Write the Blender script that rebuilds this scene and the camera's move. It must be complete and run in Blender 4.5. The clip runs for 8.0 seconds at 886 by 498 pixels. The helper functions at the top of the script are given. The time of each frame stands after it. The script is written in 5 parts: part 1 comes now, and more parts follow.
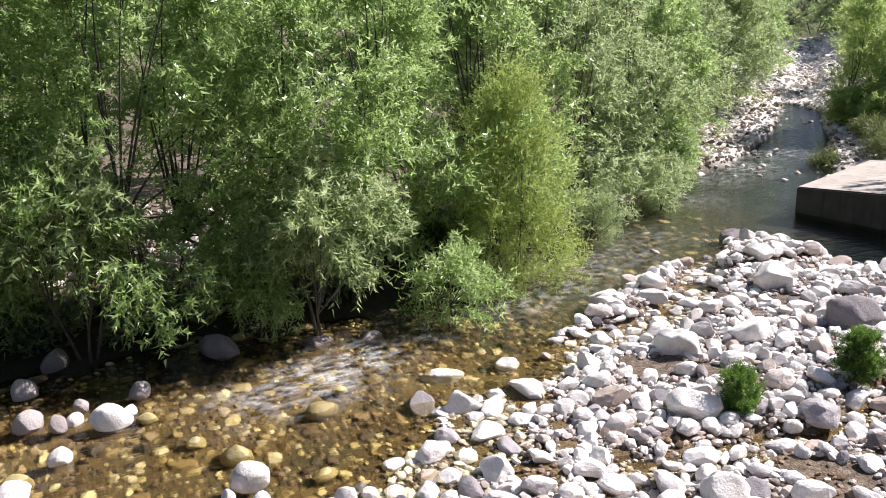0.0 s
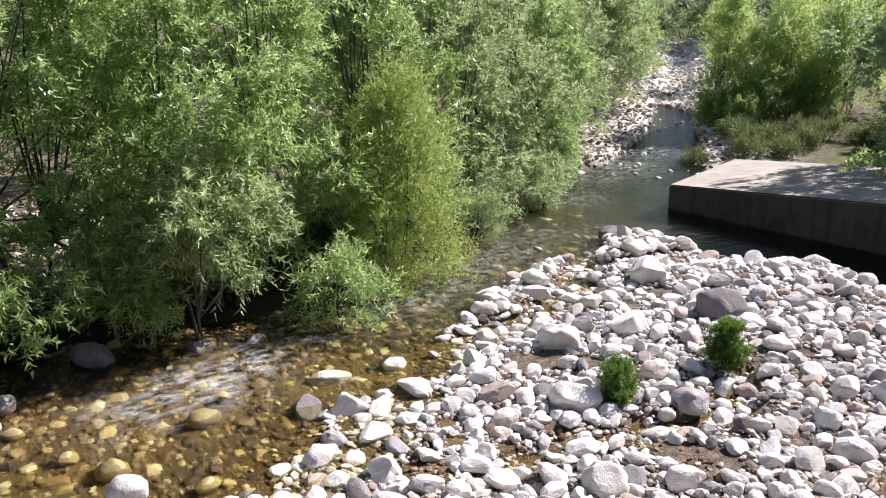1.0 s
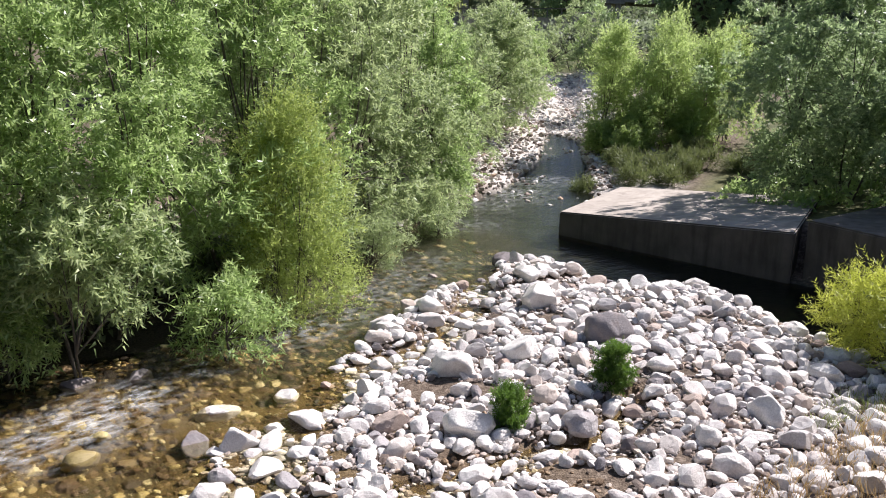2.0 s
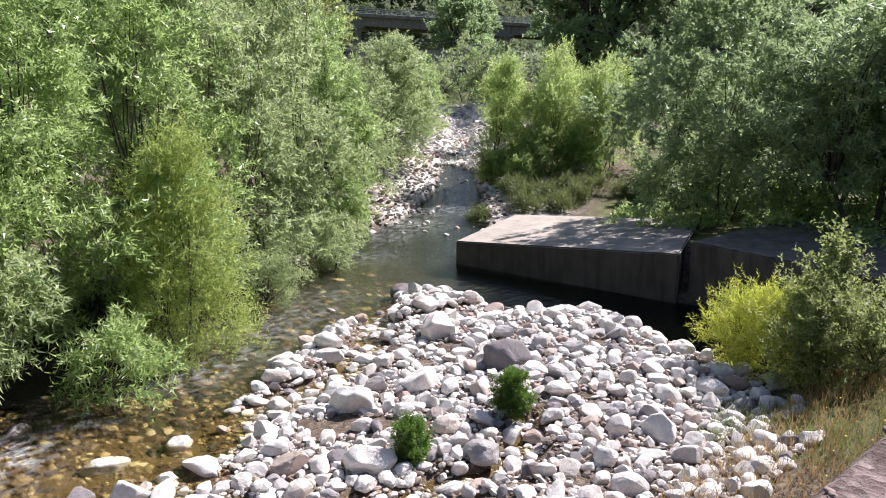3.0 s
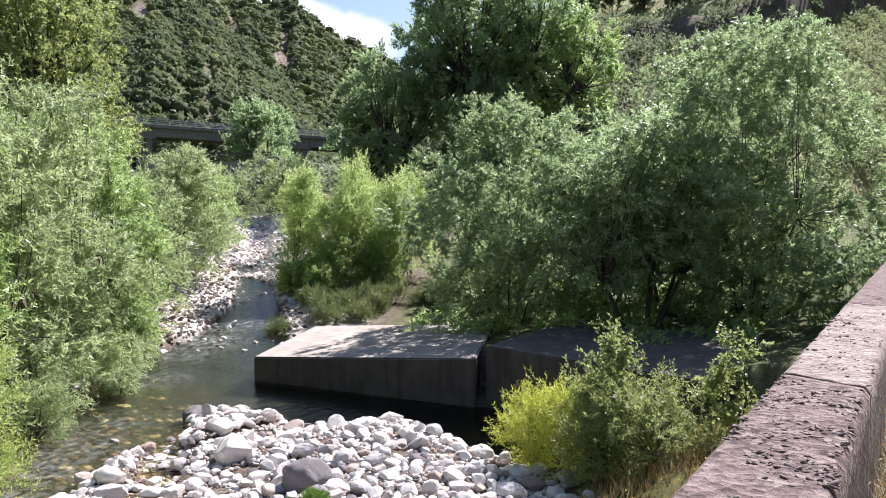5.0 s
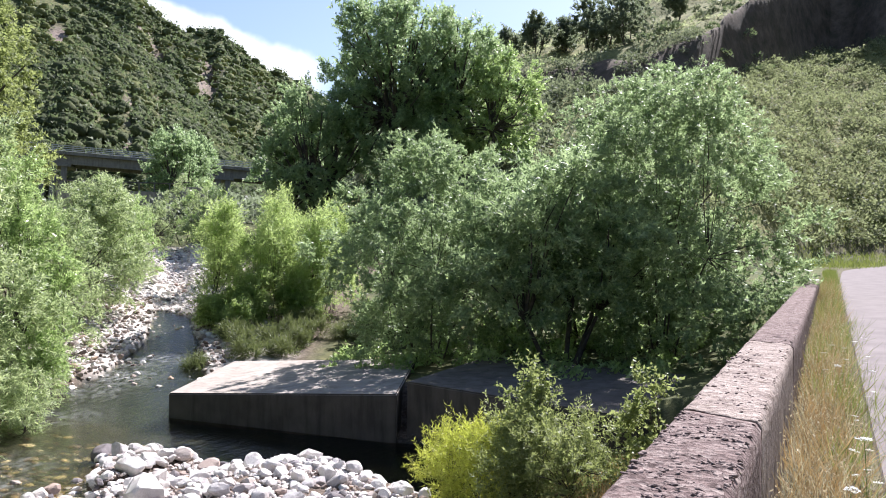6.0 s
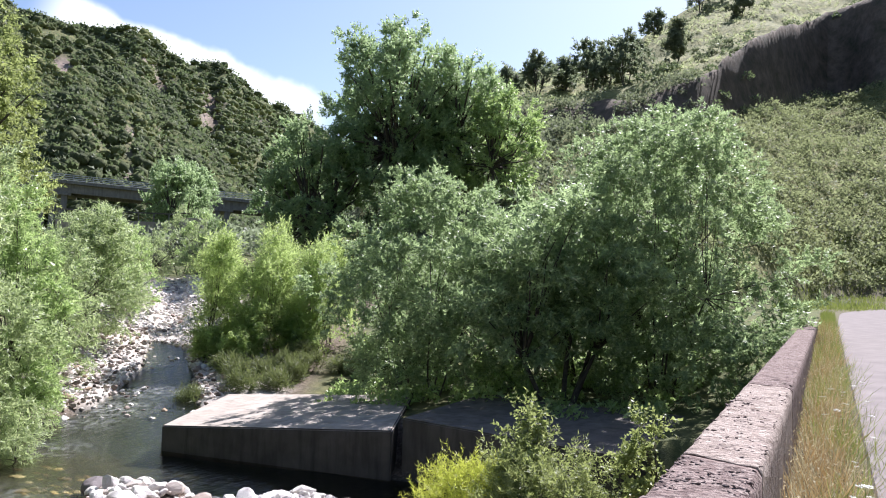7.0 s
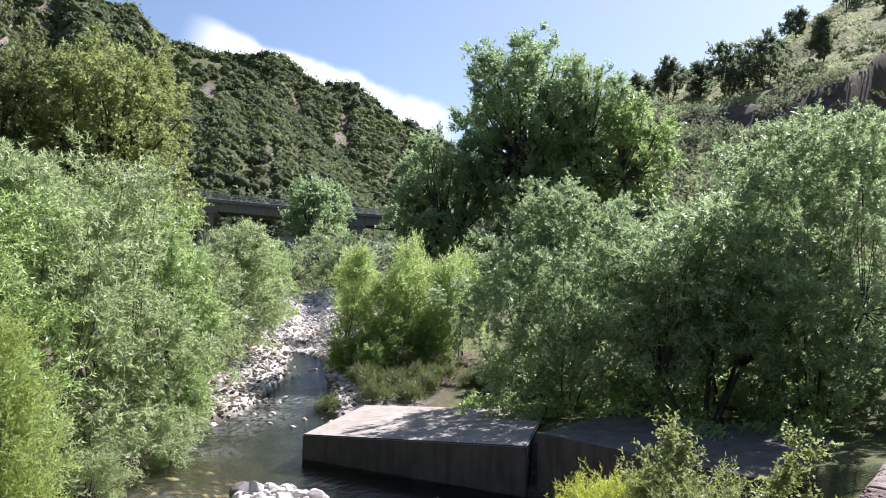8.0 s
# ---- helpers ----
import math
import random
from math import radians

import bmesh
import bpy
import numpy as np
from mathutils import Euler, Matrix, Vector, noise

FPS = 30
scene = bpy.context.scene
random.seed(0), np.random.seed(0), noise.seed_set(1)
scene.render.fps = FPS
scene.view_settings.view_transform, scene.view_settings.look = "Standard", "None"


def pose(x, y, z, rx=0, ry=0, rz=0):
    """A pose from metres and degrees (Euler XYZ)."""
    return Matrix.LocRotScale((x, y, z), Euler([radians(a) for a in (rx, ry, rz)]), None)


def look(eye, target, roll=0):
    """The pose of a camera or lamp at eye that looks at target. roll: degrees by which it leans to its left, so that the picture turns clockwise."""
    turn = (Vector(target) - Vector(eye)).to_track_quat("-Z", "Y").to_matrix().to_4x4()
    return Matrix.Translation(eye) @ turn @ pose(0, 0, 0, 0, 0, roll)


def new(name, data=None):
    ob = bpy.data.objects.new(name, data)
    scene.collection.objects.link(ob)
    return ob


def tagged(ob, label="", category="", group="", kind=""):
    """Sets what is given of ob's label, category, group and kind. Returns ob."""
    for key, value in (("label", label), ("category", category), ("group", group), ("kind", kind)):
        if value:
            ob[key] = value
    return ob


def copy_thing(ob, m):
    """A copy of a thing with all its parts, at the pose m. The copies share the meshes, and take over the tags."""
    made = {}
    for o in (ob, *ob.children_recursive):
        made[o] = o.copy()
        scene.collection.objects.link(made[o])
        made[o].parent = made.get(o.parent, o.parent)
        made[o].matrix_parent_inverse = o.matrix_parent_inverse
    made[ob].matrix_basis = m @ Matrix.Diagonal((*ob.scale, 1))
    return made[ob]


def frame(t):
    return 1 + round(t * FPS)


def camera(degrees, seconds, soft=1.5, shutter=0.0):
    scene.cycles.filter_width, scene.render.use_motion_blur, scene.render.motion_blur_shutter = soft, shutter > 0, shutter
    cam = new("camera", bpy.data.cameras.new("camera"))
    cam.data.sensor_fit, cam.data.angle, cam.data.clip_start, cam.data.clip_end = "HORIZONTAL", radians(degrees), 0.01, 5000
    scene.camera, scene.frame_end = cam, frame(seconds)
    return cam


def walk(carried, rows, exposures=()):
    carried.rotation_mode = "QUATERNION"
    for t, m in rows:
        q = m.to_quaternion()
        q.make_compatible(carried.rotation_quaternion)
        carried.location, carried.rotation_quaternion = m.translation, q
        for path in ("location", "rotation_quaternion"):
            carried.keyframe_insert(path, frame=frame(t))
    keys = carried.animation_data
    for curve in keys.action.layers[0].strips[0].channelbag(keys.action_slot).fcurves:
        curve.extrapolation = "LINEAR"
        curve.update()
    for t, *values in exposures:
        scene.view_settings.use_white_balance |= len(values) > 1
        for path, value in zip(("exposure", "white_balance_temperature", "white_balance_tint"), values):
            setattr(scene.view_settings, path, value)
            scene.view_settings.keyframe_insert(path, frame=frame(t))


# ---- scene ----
cam = camera(57.6, 8.0, soft=1.0)
PATH = [
    (0, (0.308, -0.186, 4.879), (1.044, 1.603, 4.374), -1.7),
    (0.5, (0.327, -0.186, 4.891), (1.18, 1.544, 4.363), -1.2),
    (1, (0.364, -0.193, 4.91), (1.344, 1.472, 4.394), -0.4),
    (1.5, (0.414, -0.204, 4.917), (1.507, 1.4, 4.433), 0.5),
    (3, (0.532, -0.272, 4.954), (1.922, 1.116, 4.579), 0.1),
    (3.5, (0.569, -0.285, 4.976), (2.051, 1.021, 4.663), -0.1),
    (4, (0.589, -0.32, 5.006), (2.162, 0.892, 4.77), -0.2),
    (4.5, (0.637, -0.343, 5.019), (2.285, 0.779, 4.862), -0.3),
    (6, (0.565, -0.471, 5.063), (2.368, 0.395, 5.038), 0.5),
    (6.5, (0.558, -0.486, 5.075), (2.381, 0.338, 5.099), 1.1),
    (7, (0.552, -0.457, 5.083), (2.355, 0.405, 5.145), 1.5),
    (7.5, (0.544, -0.424, 5.081), (2.293, 0.542, 5.157), 1.8),
    (8, (0.596, -0.297, 5.088), (2.239, 0.84, 5.174), 1.4),
]
walk(cam, [(t, look(e, g, r)) for t, e, g, r in PATH],
     exposures=[(0, 1.3, 6550, 15), (1.5, 1.16, 6550, 15), (3, 1.24, 6500, 16), (4.5, 1.36, 6400, 16), (6.5, 1.5, 6300, 16), (8, 1.32, 6250, 16)])

# ---- light ----
SUN_AZ, SUN_EL = -2.0, 45.0
world = bpy.data.worlds.new("sky")
scene.world = world
world.use_nodes = True
wn, wl = world.node_tree.nodes, world.node_tree.links
wn.clear()
w_out = wn.new("ShaderNodeOutputWorld")
w_bg = wn.new("ShaderNodeBackground")
w_sky = wn.new("ShaderNodeTexSky")
w_sky.sky_type = "NISHITA"
w_sky.sun_disc = False
w_sky.sun_elevation = radians(SUN_EL)
w_sky.sun_rotation = radians(90 - SUN_AZ)
w_sky.air_density, w_sky.dust_density, w_sky.ozone_density = 1.0, 1.1, 3.0
w_bg.inputs["Strength"].default_value = 0.057
# a thin bank of cloud low over the far hill
w_dir = wn.new("ShaderNodeTexCoord")
w_noise = wn.new("ShaderNodeTexNoise")
w_noise.inputs["Scale"].default_value, w_noise.inputs["Detail"].default_value = 7.0, 6.0
wl.new(w_dir.outputs["Generated"], w_noise.inputs["Vector"])


def sky_dot(az, el):
    v = wn.new("ShaderNodeVectorMath")
    v.operation = "DOT_PRODUCT"
    wl.new(w_dir.outputs["Generated"], v.inputs[0])
    v.inputs[1].default_value = (math.cos(radians(el)) * math.cos(radians(az)), math.cos(radians(el)) * math.sin(radians(az)), math.sin(radians(el)))
    return v.outputs["Value"]


def sky_math(op, a, b2):
    m = wn.new("ShaderNodeMath")
    m.operation = op
    m.use_clamp = op == "MULTIPLY"
    for slot, v in ((0, a), (1, b2)):
        if isinstance(v, (int, float)):
            m.inputs[slot].default_value = v
        else:
            wl.new(v, m.inputs[slot])
    return m.outputs[0]


def sky_range(v, a, b2):
    r = wn.new("ShaderNodeMapRange")
    r.interpolation_type = "SMOOTHSTEP"
    wl.new(v, r.inputs["Value"])
    r.inputs["From Min"].default_value, r.inputs["From Max"].default_value = a, b2
    return r.outputs["Result"]


w_edge = sky_math("ADD", sky_dot(-83.8, 67.1), sky_math("MULTIPLY", w_noise.outputs["Fac"], 0.07))
w_bank = sky_math("MULTIPLY", sky_range(w_edge, 0.054, 0.040), sky_range(sky_dot(43.5, 13), 0.984, 0.993))
w_mix = wn.new("ShaderNodeMix")
w_mix.data_type = "RGBA"
wl.new(sky_math("MULTIPLY", w_bank, 0.8), w_mix.inputs[0])
wl.new(w_sky.outputs[0], w_mix.inputs[6])
w_mix.inputs[7].default_value = (10.0, 10.2, 10.4, 1)
wl.new(w_mix.outputs[2], w_bg.inputs["Color"])
wl.new(w_bg.outputs[0], w_out.inputs["Surface"])
sun = new("sun", bpy.data.lights.new("sun", "SUN"))
sun.data.energy, sun.data.angle, sun.data.color = 4.4, radians(0.55), (1.0, 0.975, 0.955)
sa, se = radians(SUN_AZ), radians(SUN_EL)
SUN_DIR = Vector((math.cos(se) * math.cos(sa), math.cos(se) * math.sin(sa), math.sin(se)))
sun.matrix_world = look(SUN_DIR * 60, (0, 0, 0))


# ---- numeric helpers ----
def lattice(ix, iy, seed):
    h = (ix.astype(np.int64) * 374761393 + iy.astype(np.int64) * 668265263 + seed * 974634777) & 0x7FFFFFFF
    h = ((h ^ (h >> 13)) * 1274126177) & 0x7FFFFFFF
    return ((h ^ (h >> 16)) & 0xFFFF) / 65535.0


def vnoise(x, y, seed=0):
    """Smooth value noise from -1 to 1."""
    x, y = np.asarray(x, float), np.asarray(y, float)
    ix, iy = np.floor(x), np.floor(y)
    fx, fy = x - ix, y - iy
    fx, fy = fx * fx * (3 - 2 * fx), fy * fy * (3 - 2 * fy)
    a, b2 = lattice(ix, iy, seed), lattice(ix + 1, iy, seed)
    c, d = lattice(ix, iy + 1, seed), lattice(ix + 1, iy + 1, seed)
    return 2 * ((a * (1 - fx) + b2 * fx) * (1 - fy) + (c * (1 - fx) + d * fx) * fy) - 1


def fbm(x, y, seed=0, octaves=4):
    total, amp = 0.0, 0.5
    for k in range(octaves):
        total = total + amp * vnoise(x * 2 ** k, y * 2 ** k, seed + 17 * k)
        amp *= 0.5
    return total


def smooth(a, b2, v):
    t = np.clip((v - a) / (b2 - a), 0, 1)
    return t * t * (3 - 2 * t)


def along(x, y, line):
    """Distance to a line of (x, y, half width), and the half width there."""
    best, wide = np.full(np.shape(x), 1e9), np.ones(np.shape(x))
    for (x0, y0, w0), (x1, y1, w1) in zip(line[:-1], line[1:]):
        dx, dy = x1 - x0, y1 - y0
        t = np.clip(((x - x0) * dx + (y - y0) * dy) / (dx * dx + dy * dy), 0, 1)
        d = np.hypot(x - x0 - t * dx, y - y0 - t * dy)
        wide = np.where(d < best, w0 + t * (w1 - w0), wide)
        best = np.minimum(best, d)
    return best, wide


# ---- the lie of the land ----
RIVER = [(-70, 12, 4), (-14, 8.5, 2.6), (-4, 9.3, 2.2), (1.5, 10.3, 2.3), (5.2, 11.6, 1.4), (9.2, 13.9, 1.3), (13.2, 16.0, 1.7),
         (17.0, 18.0, 2.6), (20.5, 19.8, 1.7), (24.5, 22.9, 1.0), (28, 26.3, 0.8), (33, 31, 0.8), (40, 37.5, 0.8), (60, 58, 1.5), (130, 140, 2)]
POOL = [(16.6, 16.2, 1.3), (16.2, 13.2, 1.7), (16.1, 11.6, 1.7), (16.7, 10.1, 1.1), (16.5, 8.3, 1.5), (16.0, 6.6, 1.7), (15.6, 5.6, 1.5)]
RILL = [(12.6, 13.9, 0.4), (10.4, 11.6, 0.45), (8.6, 10.5, 0.4), (6.6, 10.3, 0.55), (5.0, 9.6, 0.6), (4.3, 8.2, 0.5), (2.6, 8.0, 0.9)]
RILL_B = [(9.6, 6.9, 0.25), (8.4, 6.2, 0.35), (7.6, 6.5, 0.3), (6.4, 6.6, 0.3), (5.2, 6.6, 0.5)]
TIP, BACK, JOINT = Vector((17.4, 16.03, 0.72)), Vector((22.8, 18.3, 0.72)), Vector((17.92, 9.0, 1.23))


def water_level(x, y):
    return np.interp(0.76 * x + 0.65 * y, [-100, 16, 25, 30, 54, 80, 130, 260], [-1.2, 0, 0.03, 0.42, 3.2, 5.0, 7.5, 12])


def hill_reach(az):
    """How far out the dry hill stands, by bearing."""
    return np.interp(az, [0, 8], [1.75, 1.15])


def bank_reach(az, r):
    """Place across the dry hill's eroded bank, which runs from 93 to 100."""
    rr = r / hill_reach(az)
    return rr + 5 * vnoise(az / 4.0, 0 * az, 31) + 0.8 * vnoise(az / 1.3, rr / 9, 37)


def hills(x, y):
    r, az = np.hypot(x, y), np.degrees(np.arctan2(y, x))
    far_e = np.interp(az, [24, 30, 34, 36.2, 37.7, 39.2, 41, 42.5, 44, 45.2, 46.5, 48.3, 50.2, 52.8, 56, 60, 80],
                      [2, 5.5, 8.6, 9.7, 10.4, 11.2, 12.4, 12.7, 13.1, 13.9, 14.4, 14.5, 14.3, 13.9, 12.8, 11.5, 10])
    near_e = np.interp(az, [36, 40, 41.8, 43.5, 45, 47, 48.6, 50.4, 52, 54.3, 56.2, 57.5, 59.2, 61, 66, 80, 120, 170, 180],
                       [0, 4.2, 7.0, 8.0, 9.6, 11.1, 12.6, 13.6, 14.0, 14.5, 16.1, 15.8, 16.8, 18.0, 19.5, 20, 20, 14, 10])
    right_e = np.interp(az, [-180, -150, -90, -40, -10, 0, 4.7, 8, 9.7, 12, 16, 17.5, 20, 22.7, 27, 31, 35],
                        [10, 16, 22, 23, 20.2, 19.4, 18.4, 17.0, 16.2, 14.7, 13.6, 13.2, 12.6, 12.1, 9.8, 6, 0])
    rough = 1 + 0.05 * fbm(x / 60, y / 60, 5) + 0.05 * fbm(x / 14, y / 14, 9)
    gully = np.abs(vnoise(az / 3.1, r / 400, 3))
    far = np.tan(np.radians(far_e)) * 480 * np.interp(r, [290, 350, 480, 750, 2500], [0, 0.32, 1, 0.75, 0.5]) * rough
    near = np.tan(np.radians(near_e)) * 285 * np.interp(r, [155, 195, 285, 380, 600, 2500], [0, 0.38, 1, 0.85, 0.5, 0.3]) * rough
    near *= 1 - 0.16 * smooth(0.5, 0.0, gully) * smooth(155, 205, r) * smooth(285, 240, r)
    far *= 1 - 0.16 * smooth(0.5, 0.0, gully) * smooth(300, 350, r) * smooth(480, 430, r)
    # the dry hill beyond the road: scrubby foot, eroded bank, grassy terraces
    away = hill_reach(az)
    rr = r / away
    top = np.tan(np.radians(right_e)) * 172 * away
    wob = bank_reach(az, r) - rr
    low = np.interp(az, [-30, -6, 6, 12, 20], [0.31, 0.31, 0.30, 0.335, 0.40])
    brow = np.interp(az, [-30, 0, 5, 8, 12, 20], [0.52, 0.50, 0.455, 0.43, 0.45, 0.48])
    right = top * (brow + (1 - brow) * np.interp(rr + wob, [101, 172], [0, 1])) * np.interp(rr, [172, 300, 600, 2500], [1, 0.95, 0.6, 0.4])
    start = np.interp(az, [-20, -12, -6, -2, 4, 10], [98, 95, 90, 84, 62, 50]) / away
    foot = top * low * np.interp((rr + 0.4 * wob - start) / (93 - start), [0, 1], [0, 1])
    right = foot + (right - foot) * smooth(92.5, 99.5, rr + wob)
    right = right + smooth(105, 125, rr) * 0.9 * vnoise(rr / 7, az / 9, 41) + 1.2 * fbm(x / 9, y / 9, 43) * smooth(60, 80, rr) + 1.8 * fbm(x / 11, y / 11, 47, 3) * smooth(66, 90, rr) * smooth(112, 100, rr)
    return np.maximum(np.maximum(far, near), np.maximum(right, 0)) * smooth(40, 60, r)


def behind_block(x, y):
    """Metres behind the front of the two concrete blocks."""
    e1 = (TIP.y - JOINT.y) * (x - JOINT.x) + (JOINT.x - TIP.x) * (y - JOINT.y)
    e1 = e1 / math.hypot(TIP.y - JOINT.y, TIP.x - JOINT.x)
    e2 = x - 17.2
    e3 = -((BACK.y - TIP.y) * (x - TIP.x) - (BACK.x - TIP.x) * (y - TIP.y)) / math.hypot(BACK.x - TIP.x, BACK.y - TIP.y)
    return np.where(y > JOINT.y, np.minimum(e1, -e3), e2)


def ground_z(x, y):
    x, y = np.asarray(x, float), np.asarray(y, float)
    w = water_level(x, y)
    dc, hw = along(x, y, RIVER)
    n1, n2 = fbm(x / 2.2, y / 2.2, 1), fbm(x / 0.7, y / 0.7, 2, 3)
    bar = w + np.interp(x, [1, 5, 8, 12], [-0.06, 0.0, 0.08, 0.12]) + 0.10 * n1 + 0.05 * n2
    bar = bar + 0.16 * np.exp(-((x - 13.4) ** 2 + (y - 8.4) ** 2) / 5.0) + 0.16 * np.exp(-((x - 11.5) ** 2 + (y - 8.6) ** 2) / 14)
    bar = bar + 0.35 * smooth(19, 30, y) + 0.14 * smooth(hw, hw + 2, dc) * (y > 12)
    for line, deep in ((RILL, 0.09), (RILL_B, 0.06), (POOL, 0.5)):
        d, hh = along(x, y, line)
        bar = bar + (w - deep + 0.05 * n2 - bar) * smooth(1.3, 0.6, d / hh)
    dry = smooth(27.6, 29.4, x)
    bed = w - 0.24 - 0.16 * smooth(5, 8, x) - 0.2 * smooth(13, 16.5, x) * smooth(24, 20, x) + 0.07 * n1 + 0.05 * n2
    bed = bed + (w + 0.10 + 0.12 * n1 - bed) * dry
    z = bar + (bed - bar) * smooth(1.2, 0.75, dc / hw)
    terrace = smooth(0.9, 1.6, behind_block(x, y)) * smooth(1.0, 2.5, dc - hw)
    terrace = terrace * smooth(45, 35, x)
    z = z + (np.maximum(z, np.interp(y, [9, 12, 17], [1.2, 0.95, 0.42]) + 0.06 * n1) - z) * terrace
    bank = smooth(5.2, 0.6, y + 0.5 * n1) * smooth(7.5, 14, x + 0.4 * n1) * smooth(45, 30, x) * 1.35
    bank = np.maximum(bank, 0.8 * smooth(3.0, 0.5, y) * smooth(45, 30, x))
    z = z + np.where(y > 0, bank * (1 - 0.55 * terrace), 0)
    z = z + np.where(y > 0, (3.2 - z) * smooth(7, 0.5, y) * smooth(27, 34, x) * smooth(90, 60, x), 0)
    road = 3.25 + 0 * x
    z = np.where(y < 0.02, road + (np.maximum(z, 3.25) - road) * smooth(62, 90, np.abs(x)), z + (np.maximum(z, 3.25) - z) * smooth(50, 70, np.abs(x)) * smooth(12, 0, y))
    return np.maximum(z, np.where(hills(x, y) > 0, z * 0 + 2.4, -9)) + hills(x, y) * np.where(np.abs(x) + np.abs(y) > 0, 1, 0)


# ---- mesh helpers ----
def mesh_np(name, verts, faces, materials, smooth_shade=False, mat_index=None):
    """A mesh from arrays; faces is an (n, 3) or (n, 4) array."""
    verts, faces = np.asarray(verts, np.float32), np.asarray(faces, np.int32)
    me = bpy.data.meshes.new(name)
    n, k = faces.shape
    me.vertices.add(len(verts))
    me.vertices.foreach_set("co", verts.ravel())
    me.loops.add(n * k)
    me.loops.foreach_set("vertex_index", faces.ravel())
    me.polygons.add(n)
    me.polygons.foreach_set("loop_start", np.arange(0, n * k, k, dtype=np.int32))
    me.polygons.foreach_set("use_smooth", np.full(n, smooth_shade))
    for m in materials if isinstance(materials, (list, tuple)) else [materials]:
        me.materials.append(m)
    if mat_index is not None:
        me.polygons.foreach_set("material_index", np.asarray(mat_index, np.int32))
    me.update(calc_edges=True)
    return me


def part(name, bm, material, parent, label=""):
    me = bpy.data.meshes.new(name)
    bm.to_mesh(me)
    bm.free()
    me.materials.append(material)
    ob = new(name, me)
    ob.parent = parent
    if label:
        ob["label"] = label
    return ob


def part_np(name, data, parent, label=""):
    ob = new(name, data)
    ob.parent = parent
    if label:
        ob["label"] = label
    return ob


def thing(name, at, label, category, group="", kind=""):
    ob = new(name)
    ob.location = at
    ob.empty_display_size = 0.2
    return tagged(ob, label, category, group, kind)


def box_bm(x0, x1, y0, y1, z0, z1, bevel=0.0, bm=None):
    bm = bm or bmesh.new()
    m = Matrix.LocRotScale(((x0 + x1) / 2, (y0 + y1) / 2, (z0 + z1) / 2), None, (x1 - x0, y1 - y0, z1 - z0))
    made = bmesh.ops.create_cube(bm, size=1, matrix=m)
    if bevel:
        edges = {e for v in made["verts"] for e in v.link_edges}
        bmesh.ops.bevel(bm, geom=list(edges), offset=bevel, segments=2, affect="EDGES")
    return bm


def frames_of(d):
    """Two unit vectors square to each row of d."""
    d = d / np.linalg.norm(d, axis=1, keepdims=True)
    ref = np.where(np.abs(d[:, 2:3]) > 0.9, [[1.0, 0, 0]], [[0, 0, 1.0]])
    u = np.cross(d, ref)
    u /= np.linalg.norm(u, axis=1, keepdims=True)
    return d, u, np.cross(d, u)


def leaf_quads(at, direction, side, length, width, bend=0.25, three=False):
    """Pointed leaves: base, two flanks and a tip each."""
    n = len(at)
    direction = direction / np.linalg.norm(direction, axis=1, keepdims=True)
    side = side - direction * (side * direction).sum(1, keepdims=True)
    side /= np.linalg.norm(side, axis=1, keepdims=True) + 1e-9
    up = np.cross(direction, side)
    length, width = np.reshape(length, (-1, 1)), np.reshape(width, (-1, 1))
    mid = at + direction * length * 0.45 + up * length * bend * 0.25
    tip = at + direction * length - up * length * bend * 0.3
    if three:
        v = np.stack([at + side * width / 2, tip, at + direction * length * 0.15 - side * width / 2], 1).reshape(-1, 3)
        return v, np.arange(3 * n).reshape(-1, 3)
    v = np.stack([at, mid + side * width / 2, tip, mid - side * width / 2], 1).reshape(-1, 3)
    return v, np.arange(4 * n).reshape(-1, 4)


def tube_np(paths, sides=6):
    """Tapered tubes; each path is a list of (point, radius)."""
    vs, fs, base = [], [], 0
    ang = np.linspace(0, 2 * np.pi, sides, endpoint=False)
    for path in paths:
        pts = np.array([p for p, _ in path], float)
        rad = np.array([r for _, r in path], float)
        tang = np.gradient(pts, axis=0)
        _, u, v = frames_of(tang)
        ring = pts[:, None] + rad[:, None, None] * (np.cos(ang)[None, :, None] * u[:, None] + np.sin(ang)[None, :, None] * v[:, None])
        vs.append(ring.reshape(-1, 3))
        n = len(path)
        i = np.arange(n - 1)[:, None] * sides + np.arange(sides)[None]
        j = np.arange(n - 1)[:, None] * sides + (np.arange(sides)[None] + 1) % sides
        fs.append(np.stack([i, j, j + sides, i + sides], -1).reshape(-1, 4) + base)
        base += n * sides
    return np.concatenate(vs), np.concatenate(fs)


# ---- materials ----
def material(name):
    m = bpy.data.materials.new(name)
    m.use_nodes = True
    nt = m.node_tree
    nt.nodes.clear()
    out = nt.nodes.new("ShaderNodeOutputMaterial")
    p = nt.nodes.new("ShaderNodeBsdfPrincipled")
    nt.links.new(p.outputs[0], out.inputs["Surface"])
    return m, nt, p, out


def tex(nt, kind, scale=5.0, detail=4.0, vec=None, **more):
    n = nt.nodes.new({"noise": "ShaderNodeTexNoise", "voronoi": "ShaderNodeTexVoronoi", "wave": "ShaderNodeTexWave"}[kind])
    n.inputs["Scale"].default_value = scale
    if kind == "noise":
        n.inputs["Detail"].default_value = detail
        n.inputs["Roughness"].default_value = more.get("rough", 0.6)
    if vec is not None:
        nt.links.new(vec, n.inputs["Vector"])
    return n


